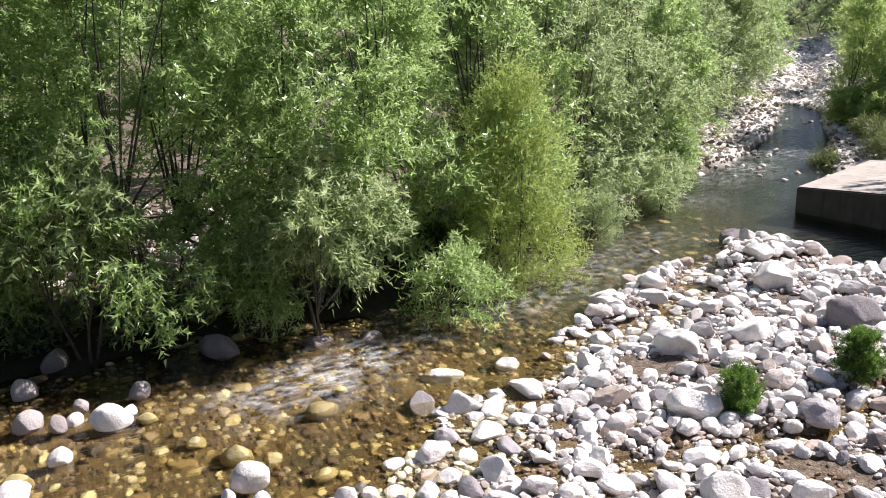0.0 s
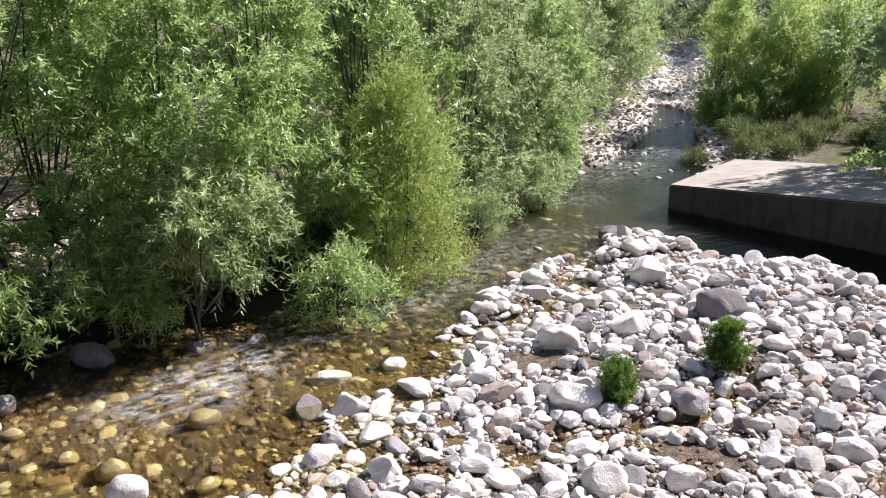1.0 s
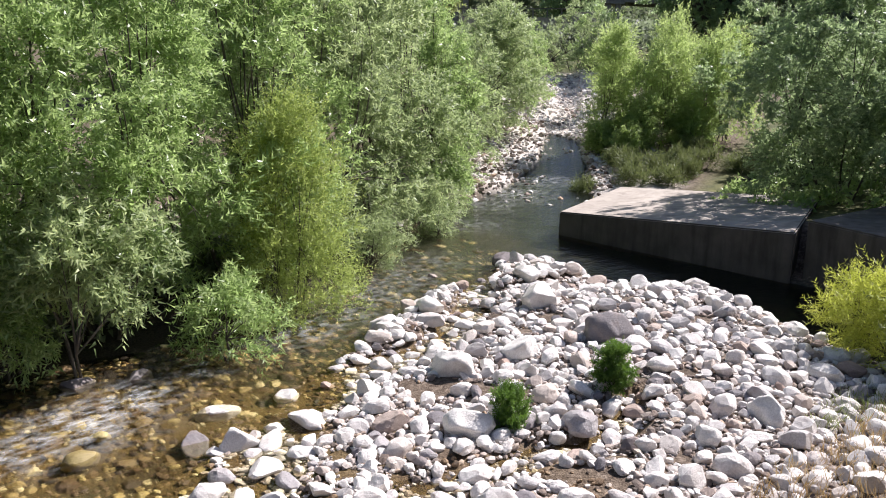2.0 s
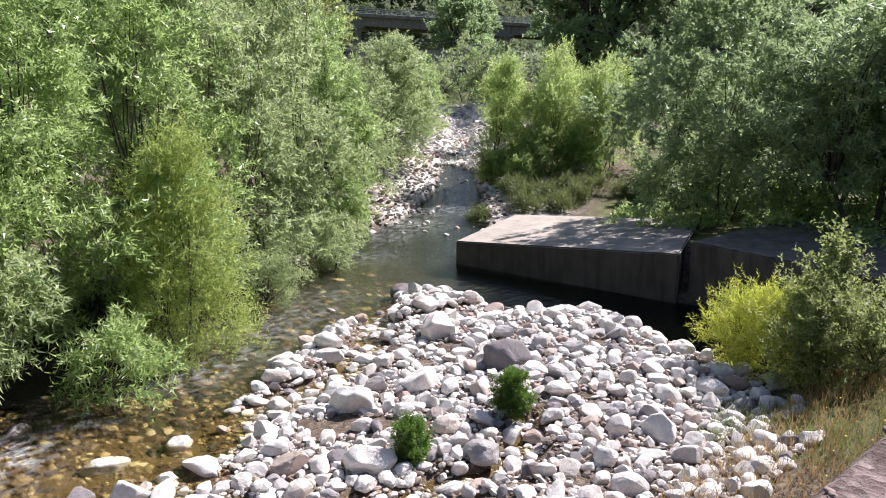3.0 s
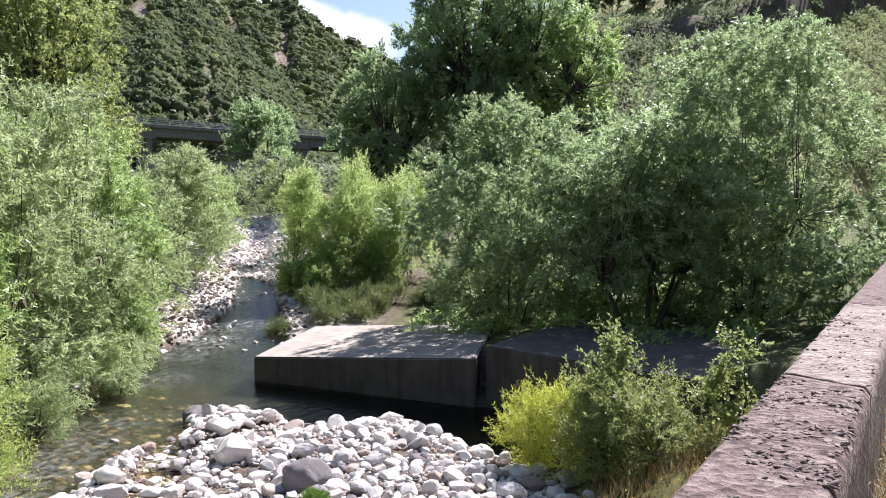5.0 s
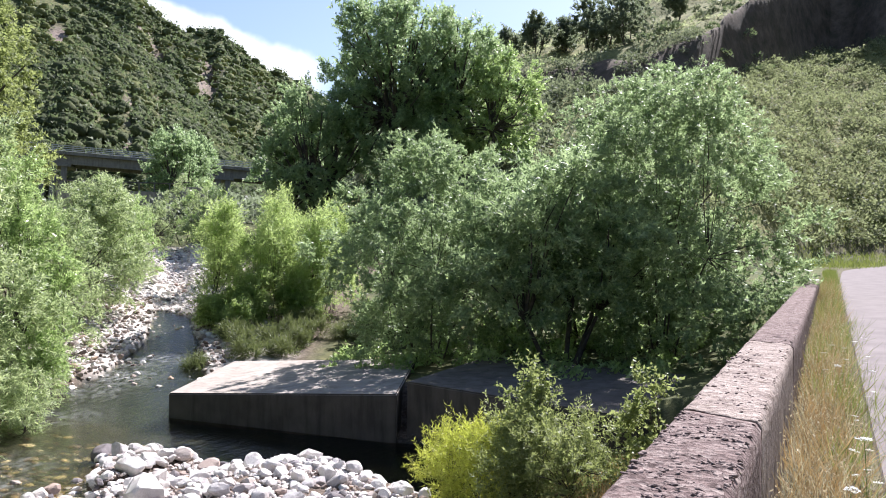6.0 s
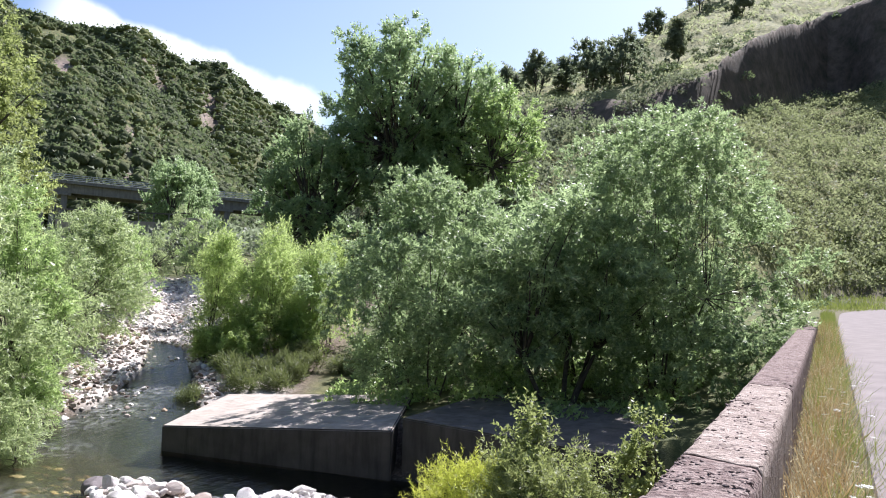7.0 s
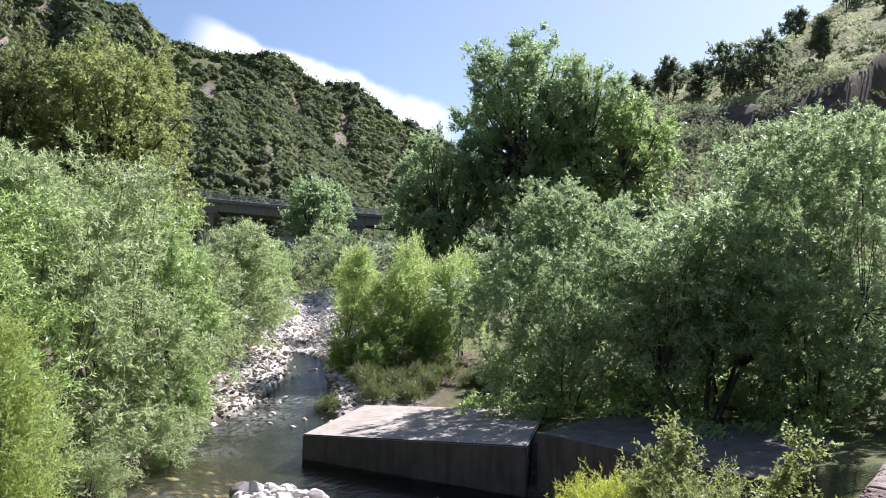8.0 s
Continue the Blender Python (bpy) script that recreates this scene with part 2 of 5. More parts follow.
def ramp(nt, fac, stops):
    r = nt.nodes.new("ShaderNodeValToRGB")
    e = r.color_ramp.elements
    e[0].position, e[0].color = stops[0][0], (*stops[0][1], 1)
    e[1].position, e[1].color = stops[-1][0], (*stops[-1][1], 1)
    for p, c in stops[1:-1]:
        k = e.new(p)
        k.color = (*c, 1)
    nt.links.new(fac, r.inputs["Fac"])
    return r.outputs["Color"]


def mix(nt, fac, a, b2, blend="MIX"):
    m = nt.nodes.new("ShaderNodeMix")
    m.data_type, m.blend_type = "RGBA", blend
    for slot, v in ((0, fac), (6, a), (7, b2)):
        if isinstance(v, (int, float)):
            m.inputs[slot].default_value = v
        elif isinstance(v, tuple):
            m.inputs[slot].default_value = (*v, 1)
        else:
            nt.links.new(v, m.inputs[slot])
    return m.outputs[2]


def bump(nt, p, height, strength=0.4, distance=0.02):
    b2 = nt.nodes.new("ShaderNodeBump")
    b2.inputs["Strength"].default_value, b2.inputs["Distance"].default_value = strength, distance
    nt.links.new(height, b2.inputs["Height"])
    nt.links.new(b2.outputs[0], p.inputs["Normal"])


def world_pos(nt):
    return nt.nodes.new("ShaderNodeNewGeometry").outputs["Position"]


def leaf_material(name, dark, mid, light, clear=0.55, rough=0.55, glow=(0.54, 0.65, 0.40)):
    m, nt, p, out = material(name)
    geo = nt.nodes.new("ShaderNodeNewGeometry")
    col = ramp(nt, geo.outputs["Random Per Island"], [(0.0, dark), (0.55, mid), (1.0, light)])
    patch = tex(nt, "noise", 0.9, 2, geo.outputs["Position"])
    col = mix(nt, 0.35, col, ramp(nt, patch.outputs["Fac"], [(0.35, dark), (0.65, light)]))
    nt.links.new(col, p.inputs["Base Color"])
    p.inputs["Roughness"].default_value = rough
    p.inputs["Specular IOR Level"].default_value = 0.45
    tr = nt.nodes.new("ShaderNodeBsdfTranslucent")
    nt.links.new(mix(nt, 0.5, col, glow), tr.inputs["Color"])
    ms = nt.nodes.new("ShaderNodeMixShader")
    ms.inputs[0].default_value = clear
    nt.links.new(p.outputs[0], ms.inputs[1])
    nt.links.new(tr.outputs[0], ms.inputs[2])
    nt.links.new(ms.outputs[0], out.inputs["Surface"])
    return m


def bark_material(name, a, b2):
    m, nt, p, _ = material(name)
    pos = world_pos(nt)
    n = tex(nt, "noise", 9, 6, pos)
    nt.links.new(ramp(nt, n.outputs["Fac"], [(0.3, a), (0.7, b2)]), p.inputs["Base Color"])
    p.inputs["Roughness"].default_value = 0.9
    bump(nt, p, tex(nt, "noise", 40, 5, pos).outputs["Fac"], 0.6, 0.02)
    return m


def stone_material(name, stops, per_object=False, wet=0.0):
    m, nt, p, _ = material(name)
    pos = nt.nodes.new("ShaderNodeTexCoord").outputs["Object"] if per_object else world_pos(nt)
    pos = world_pos(nt)
    rnd = nt.nodes.new("ShaderNodeObjectInfo").outputs["Random"] if per_object else nt.nodes.new("ShaderNodeNewGeometry").outputs["Random Per Island"]
    col = ramp(nt, rnd, stops)
    big, fine = tex(nt, "noise", 6, 5, pos), tex(nt, "noise", 45, 6, pos)
    col = mix(nt, 0.45, col, ramp(nt, big.outputs["Fac"], [(0.3, (0.70, 0.67, 0.66)), (0.65, (1, 1, 1))]), "MULTIPLY")
    col = mix(nt, 0.35, col, ramp(nt, fine.outputs["Fac"], [(0.33, (0.42, 0.39, 0.39)), (0.6, (1, 1, 1))]), "MULTIPLY")
    stain = tex(nt, "noise", 2.4, 4, pos)
    col = mix(nt, ramp(nt, stain.outputs["Fac"], [(0.52, (0, 0, 0)), (0.72, (0.5, 0.5, 0.5))]), col, (0.34, 0.26, 0.22))
    nt.links.new(col, p.inputs["Base Color"])
    p.inputs["Roughness"].default_value = 0.85 - 0.6 * wet
    p.inputs["Specular IOR Level"].default_value = 0.3
    bump(nt, p, mix(nt, 0.5, fine.outputs["Fac"], tex(nt, "noise", 16, 5, pos).outputs["Fac"]), 0.8, 0.03)
    return m


DRY = [(0.0, (0.16, 0.15, 0.16)), (0.06, (0.26, 0.24, 0.25)), (0.13, (0.56, 0.53, 0.52)), (0.40, (0.73, 0.695, 0.665)), (0.80, (0.84, 0.805, 0.77)),
       (0.92, (0.62, 0.55, 0.50)), (1.0, (0.40, 0.30, 0.25))]
WETC = [(0.0, (0.03, 0.024, 0.018)), (0.3, (0.12, 0.07, 0.032)), (0.6, (0.26, 0.18, 0.075)), (0.85, (0.46, 0.37, 0.16)), (1.0, (0.62, 0.54, 0.34))]
M_STONE = stone_material("dry_limestone", DRY)
M_STONE_ONE = stone_material("dry_limestone_single", DRY, per_object=True)
M_PALE_ONE = stone_material("pale_boulder", [(0.0, (0.66, 0.62, 0.59)), (1.0, (0.86, 0.83, 0.79))], per_object=True)
M_PEBBLE = stone_material("mixed_pebbles", [(0.0, (0.10, 0.08, 0.07)), (0.2, (0.22, 0.17, 0.14)), (0.4, (0.42, 0.36, 0.32)), (0.7, (0.68, 0.64, 0.61)), (0.88, (0.80, 0.77, 0.74)), (1.0, (0.36, 0.25, 0.16))])
M_MARGIN = stone_material("brown_wet_pebbles", [(0.0, (0.06, 0.04, 0.028)), (0.35, (0.15, 0.095, 0.055)), (0.65, (0.28, 0.19, 0.11)), (0.85, (0.42, 0.33, 0.24)), (1.0, (0.60, 0.54, 0.48))], wet=0.3)
M_WET = stone_material("wet_algae_stone", WETC, wet=0.7)
M_WILLOW = leaf_material("willow_leaf", (0.06, 0.125, 0.028), (0.22, 0.345, 0.085), (0.50, 0.60, 0.30), 0.5, 0.33, (0.58, 0.75, 0.29))
M_SILVER = leaf_material("silver_willow_leaf", (0.075, 0.135, 0.050), (0.25, 0.335, 0.14), (0.50, 0.57, 0.30), 0.5, 0.45, (0.585, 0.69, 0.34))
M_TERRACE = leaf_material("terrace_willow_leaf", (0.04, 0.085, 0.036), (0.18, 0.265, 0.115), (0.42, 0.51, 0.265), 0.5, 0.42, (0.52, 0.67, 0.33))
M_YELLOW = leaf_material("yellow_willow_leaf", (0.13, 0.21, 0.05), (0.30, 0.41, 0.12), (0.47, 0.56, 0.21), 0.55, 0.5, (0.64, 0.78, 0.30))
M_YELLOWISH = leaf_material("yellowish_poplar_leaf", (0.08, 0.12, 0.03), (0.19, 0.245, 0.07), (0.34, 0.39, 0.13), 0.5, 0.6, (0.50, 0.57, 0.22))
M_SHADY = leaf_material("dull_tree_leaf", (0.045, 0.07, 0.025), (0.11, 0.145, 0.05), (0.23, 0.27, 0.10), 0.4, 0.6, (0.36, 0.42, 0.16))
M_BROOM = leaf_material("broom_twig", (0.10, 0.16, 0.03), (0.26, 0.345, 0.07), (0.46, 0.54, 0.16), 0.5, 0.55, (0.60, 0.70, 0.22))
M_SHRUB = leaf_material("shrub_leaf", (0.06, 0.09, 0.028), (0.17, 0.22, 0.07), (0.39, 0.42, 0.18), 0.45, 0.5, (0.50, 0.58, 0.20))
M_LIME = leaf_material("lime_yellow_leaf", (0.22, 0.26, 0.035), (0.42, 0.46, 0.065), (0.60, 0.63, 0.13), 0.45, 0.5, (0.72, 0.78, 0.13))
M_POPLAR = leaf_material("poplar_leaf", (0.08, 0.15, 0.065), (0.20, 0.31, 0.13), (0.38, 0.49, 0.24), 0.55, 0.42, (0.54, 0.68, 0.36))
M_SCRUB = leaf_material("scrub_leaf", (0.045, 0.066, 0.03), (0.10, 0.138, 0.06), (0.21, 0.25, 0.12), 0.3, 0.7, (0.30, 0.40, 0.18))
M_OLIVE = leaf_material("olive_leaf", (0.055, 0.07, 0.042), (0.12, 0.145, 0.08), (0.22, 0.25, 0.14), 0.35, 0.7, (0.36, 0.42, 0.24))
M_SLOPE = leaf_material("slope_scrub_leaf", (0.06, 0.085, 0.035), (0.15, 0.18, 0.08), (0.29, 0.31, 0.16), 0.45, 0.65, (0.42, 0.48, 0.24))
M_OAK = leaf_material("oak_leaf", (0.05, 0.07, 0.04), (0.09, 0.12, 0.065), (0.16, 0.19, 0.11), 0.35, 0.6)
M_GRASS = leaf_material("grass_blade", (0.07, 0.12, 0.02), (0.13, 0.18, 0.035), (0.24, 0.25, 0.07), 0.3, 0.6, (0.42, 0.5, 0.12))
M_STRAW = leaf_material("dry_grass", (0.20, 0.115, 0.045), (0.38, 0.25, 0.10), (0.60, 0.47, 0.25), 0.25, 0.7, (0.50, 0.34, 0.15))
M_HAY = leaf_material("bleached_grass", (0.30, 0.28, 0.16), (0.48, 0.45, 0.28), (0.66, 0.62, 0.44), 0.3, 0.7, (0.55, 0.5, 0.3))
M_MEADOW = leaf_material("meadow_grass", (0.17, 0.18, 0.06), (0.30, 0.30, 0.11), (0.46, 0.43, 0.20), 0.5, 0.7)
M_REED = leaf_material("reed_blade", (0.04, 0.065, 0.02), (0.095, 0.125, 0.04), (0.22, 0.24, 0.09), 0.35, 0.6, (0.28, 0.34, 0.12))
M_TUFT = leaf_material("tuft_leaf", (0.04, 0.09, 0.012), (0.075, 0.16, 0.02), (0.14, 0.24, 0.035), 0.35, 0.55, (0.28, 0.48, 0.08))
M_BARK = bark_material("willow_bark", (0.04, 0.032, 0.026), (0.11, 0.095, 0.075))


def bush_material(name, dark, light):
    """Dense leaf mass inside a bush."""
    m, nt, p, out = material(name)
    pos = world_pos(nt)
    n, fine = tex(nt, "noise", 1.6, 6, pos, rough=0.7), tex(nt, "noise", 7, 6, pos, rough=0.75)
    col = mix(nt, 0.5, ramp(nt, n.outputs["Fac"], [(0.35, dark), (0.65, light)]), ramp(nt, fine.outputs["Fac"], [(0.38, tuple(c * 0.4 for c in dark)), (0.62, light)]))
    broad = tex(nt, "noise", 0.03, 4, pos)
    col = mix(nt, ramp(nt, broad.outputs["Fac"], [(0.45, (0, 0, 0)), (0.62, (0.75, 0.75, 0.75))]), col, (light[0] * 1.5, light[1] * 1.35, light[2] * 1.1))
    nt.links.new(col, p.inputs["Base Color"])
    p.inputs["Roughness"].default_value = 0.8
    p.inputs["Specular IOR Level"].default_value = 0.2
    bump(nt, p, fine.outputs["Fac"], 0.8, 0.3)
    tr = nt.nodes.new("ShaderNodeBsdfTranslucent")
    nt.links.new(col, tr.inputs["Color"])
    ms = nt.nodes.new("ShaderNodeMixShader")
    ms.inputs[0].default_value = 0.5
    nt.links.new(p.outputs[0], ms.inputs[1])
    nt.links.new(tr.outputs[0], ms.inputs[2])
    nt.links.new(ms.outputs[0], out.inputs["Surface"])
    return m


M_BUSH = bush_material("bush_mass", (0.09, 0.12, 0.058), (0.20, 0.24, 0.115))


def ground_material():
    m, nt, p, _ = material("river_ground")
    pos = world_pos(nt)
    veg = nt.nodes.new("ShaderNodeAttribute")
    veg.attribute_name = "veg"
    bed = nt.nodes.new("ShaderNodeAttribute")
    bed.attribute_name = "bed"
    rock = nt.nodes.new("ShaderNodeAttribute")
    rock.attribute_name = "rock"
    vor = tex(nt, "voronoi", 14, vec=pos)
    small = tex(nt, "voronoi", 38, vec=pos)
    n = tex(nt, "noise", 1.2, 6, pos)
    fine = tex(nt, "noise", 30, 6, pos)
    gravel = ramp(nt, vor.outputs["Color"], [(0.1, (0.055, 0.038, 0.027)), (0.5, (0.13, 0.095, 0.068)), (0.9, (0.30, 0.24, 0.19))])
    gravel = mix(nt, 0.4, gravel, ramp(nt, small.outputs["Color"], [(0.1, (0.075, 0.05, 0.036)), (0.9, (0.34, 0.28, 0.23))]))
    gravel = mix(nt, 0.6, gravel, ramp(nt, vor.outputs["Distance"], [(0.0, (1, 1, 1)), (0.6, (0.45, 0.42, 0.40))]), "MULTIPLY")
    wet = ramp(nt, small.outputs["Color"], [(0.1, (0.035, 0.023, 0.012)), (0.5, (0.10, 0.064, 0.030)), (0.9, (0.24, 0.165, 0.075))])
    wet = mix(nt, 0.5, wet, ramp(nt, n.outputs["Fac"], [(0.35, (0.06, 0.036, 0.016)), (0.65, (0.18, 0.125, 0.045))]))
    green = ramp(nt, n.outputs["Fac"], [(0.3, (0.045, 0.065, 0.02)), (0.5, (0.10, 0.12, 0.035)), (0.72, (0.22, 0.19, 0.08))])
    green = mix(nt, 0.4, green, ramp(nt, fine.outputs["Fac"], [(0.35, (0.04, 0.06, 0.02)), (0.65, (0.18, 0.18, 0.06))]))
    broad, tuft = tex(nt, "noise", 0.09, 8, pos, rough=0.7), tex(nt, "noise", 0.7, 6, pos, rough=0.75)
    green = mix(nt, ramp(nt, broad.outputs["Fac"], [(0.42, (0, 0, 0)), (0.6, (0.9, 0.9, 0.9))]), green, (0.17, 0.165, 0.065))
    green = mix(nt, ramp(nt, tuft.outputs["Fac"], [(0.40, (0, 0, 0)), (0.58, (0.85, 0.85, 0.85))]), green, (0.05, 0.065, 0.025))
    cliff = ramp(nt, tex(nt, "noise", 0.5, 8, pos, rough=0.7).outputs["Fac"], [(0.3, (0.11, 0.09, 0.082)), (0.5, (0.22, 0.175, 0.15)), (0.7, (0.38, 0.30, 0.25))])
    # Bed colour darkened here in place of the pool's shade and dark reflections.
    deep = nt.nodes.new("ShaderNodeAttribute")
    deep.attribute_name = "deep"
    wet = mix(nt, deep.outputs["Fac"], wet, (0.022, 0.03, 0.027))
    pale = nt.nodes.new("ShaderNodeAttribute")
    pale.attribute_name = "pale"
    gravel = mix(nt, pale.outputs["Fac"], gravel, ramp(nt, small.outputs["Color"], [(0.1, (0.38, 0.33, 0.29)), (0.9, (0.66, 0.61, 0.56))]))
    col = mix(nt, bed.outputs["Fac"], gravel, wet)
    # Deep shade below the bank willows, painted near-black into the ground colour.
    bank_shade = nt.nodes.new("ShaderNodeAttribute")
    bank_shade.attribute_name = "bank_shade"
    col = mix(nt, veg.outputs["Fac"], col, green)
    col = mix(nt, bank_shade.outputs["Fac"], col, ramp(nt, fine.outputs["Fac"], [(0.35, (0.012, 0.010, 0.007)), (0.65, (0.05, 0.04, 0.028))]))
    col = mix(nt, rock.outputs["Fac"], col, cliff)
    dry = nt.nodes.new("ShaderNodeAttribute")
    dry.attribute_name = "dry"
    hay = ramp(nt, tuft.outputs["Fac"], [(0.36, (0.075, 0.09, 0.03)), (0.5, (0.17, 0.175, 0.06)), (0.64, (0.27, 0.25, 0.10))])
    col = mix(nt, dry.outputs["Fac"], col, hay)
    scarp = nt.nodes.new("ShaderNodeAttribute")
    scarp.attribute_name = "scarp"
    earth = ramp(nt, tex(nt, "noise", 0.35, 8, pos, rough=0.75).outputs["Fac"], [(0.32, (0.045, 0.05, 0.03)), (0.5, (0.11, 0.085, 0.065)), (0.68, (0.18, 0.14, 0.11))])
    col = mix(nt, scarp.outputs["Fac"], col, earth)
    nt.links.new(col, p.inputs["Base Color"])
    p.inputs["Roughness"].default_value = 0.95
    p.inputs["Specular IOR Level"].default_value = 0.2
    clod = nt.nodes.new("ShaderNodeBump")
    clod.inputs["Strength"].default_value, clod.inputs["Distance"].default_value = 0.5, 0.12
    nt.links.new(mix(nt, 1.0, tuft.outputs["Fac"], veg.outputs["Color"], "MULTIPLY"), clod.inputs["Height"])
    pit = nt.nodes.new("ShaderNodeBump")
    pit.inputs["Strength"].default_value, pit.inputs["Distance"].default_value = 0.5, 0.03
    nt.links.new(small.outputs["Distance"], pit.inputs["Height"])
    nt.links.new(clod.outputs[0], pit.inputs["Normal"])
    nt.links.new(pit.outputs[0], p.inputs["Normal"])
    return m


def concrete_material(name, a, b2, stain):
    m, nt, p, _ = material(name)
    pos = world_pos(nt)
    n, fine = tex(nt, "noise", 1.6, 7, pos), tex(nt, "noise", 60, 6, pos)
    mp = nt.nodes.new("ShaderNodeMapping")
    mp.inputs["Scale"].default_value = (2.5, 2.5, 0.35)
    nt.links.new(pos, mp.inputs["Vector"])
    runs = tex(nt, "noise", 1.5, 5, mp.outputs[0])
    col = ramp(nt, n.outputs["Fac"], [(0.3, a), (0.7, b2)])
    col = mix(nt, ramp(nt, runs.outputs["Fac"], [(0.48, (0, 0, 0)), (0.7, (0.7, 0.7, 0.7))]), col, stain)
    col = mix(nt, 0.35, col, ramp(nt, fine.outputs["Fac"], [(0.3, (0.55, 0.55, 0.55)), (0.65, (1, 1, 1))]), "MULTIPLY")
    nt.links.new(col, p.inputs["Base Color"])
    p.inputs["Roughness"].default_value = 0.9
    p.inputs["Specular IOR Level"].default_value = 0.15
    bump(nt, p, fine.outputs["Fac"], 0.4, 0.01)
    return m


M_GROUND = ground_material()
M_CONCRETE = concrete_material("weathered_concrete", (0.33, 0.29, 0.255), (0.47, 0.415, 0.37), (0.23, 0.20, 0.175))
# Block sides: concrete darkened in colour to stand in for their shade.
M_CONCRETE_DARK = concrete_material("shade_darkened_concrete", (0.062, 0.056, 0.050), (0.105, 0.095, 0.085), (0.036, 0.034, 0.029))
# Square block's top: concrete toned down, willow shade put into the colour.
M_CONCRETE_SHADE = concrete_material("shade_toned_concrete", (0.12, 0.105, 0.09), (0.20, 0.175, 0.155), (0.07, 0.065, 0.05))
M_VIADUCT = concrete_material("viaduct_concrete", (0.19, 0.18, 0.17), (0.27, 0.26, 0.245), (0.12, 0.115, 0.105))


def parapet_material(name, a, b2, spots):
    m, nt, p, _ = material(name)
    pos = world_pos(nt)
    n, fine = tex(nt, "noise", 3.5, 7, pos), tex(nt, "noise", 70, 6, pos)
    pebble = tex(nt, "voronoi", 26, vec=pos)
    lichen = tex(nt, "noise", 9, 5, pos)
    col = ramp(nt, n.outputs["Fac"], [(0.3, a), (0.7, b2)])
    col = mix(nt, 0.45, col, ramp(nt, pebble.outputs["Color"], [(0.1, (0.10, 0.07, 0.065)), (0.5, (0.26, 0.19, 0.17)), (0.95, (0.5, 0.43, 0.39))]))
    col = mix(nt, ramp(nt, lichen.outputs["Fac"], [(0.56, (0, 0, 0)), (0.66, (0.8, 0.8, 0.8))]), col, spots)
    col = mix(nt, 0.5, col, ramp(nt, fine.outputs["Fac"], [(0.3, (0.5, 0.48, 0.47)), (0.62, (1, 1, 1))]), "MULTIPLY")
    nt.links.new(col, p.inputs["Base Color"])
    p.inputs["Roughness"].default_value = 0.95
    p.inputs["Specular IOR Level"].default_value = 0.15
    bump(nt, p, mix(nt, 0.5, pebble.outputs["Distance"], fine.outputs["Fac"]), 1.0, 0.03)
    return m


M_PAR_A = parapet_material("lichened_render", (0.12, 0.085, 0.083), (0.22, 0.165, 0.16), (0.06, 0.04, 0.038))
M_PAR_B = parapet_material("pebbly_concrete", (0.29, 0.24, 0.21), (0.52, 0.45, 0.40), (0.14, 0.10, 0.08))


def plain_material(name, col, rough=0.8, vary=0.3, scale=3.0, shine=0.3):
    m, nt, p, _ = material(name)
    n = tex(nt, "noise", scale, 6, world_pos(nt))
    lo = tuple(c * (1 - vary) for c in col)
    hi = tuple(min(1, c * (1 + vary)) for c in col)
    nt.links.new(ramp(nt, n.outputs["Fac"], [(0.3, lo), (0.7, hi)]), p.inputs["Base Color"])
    p.inputs["Roughness"].default_value = rough
    p.inputs["Specular IOR Level"].default_value = shine
    bump(nt, p, tex(nt, "noise", scale * 20, 5, world_pos(nt)).outputs["Fac"], 0.3, 0.01)
    return m


M_ASPHALT = plain_material("pale_asphalt", (0.20, 0.177, 0.174), 0.95, 0.15, 1.5, 0.1)
M_WHITE = plain_material("white_paint", (0.78, 0.77, 0.74), 0.7, 0.08)
M_PETAL = plain_material("white_petal", (0.80, 0.80, 0.74), 0.7, 0.05)
M_STEEL = plain_material("galvanised_steel", (0.45, 0.46, 0.47), 0.5, 0.1)


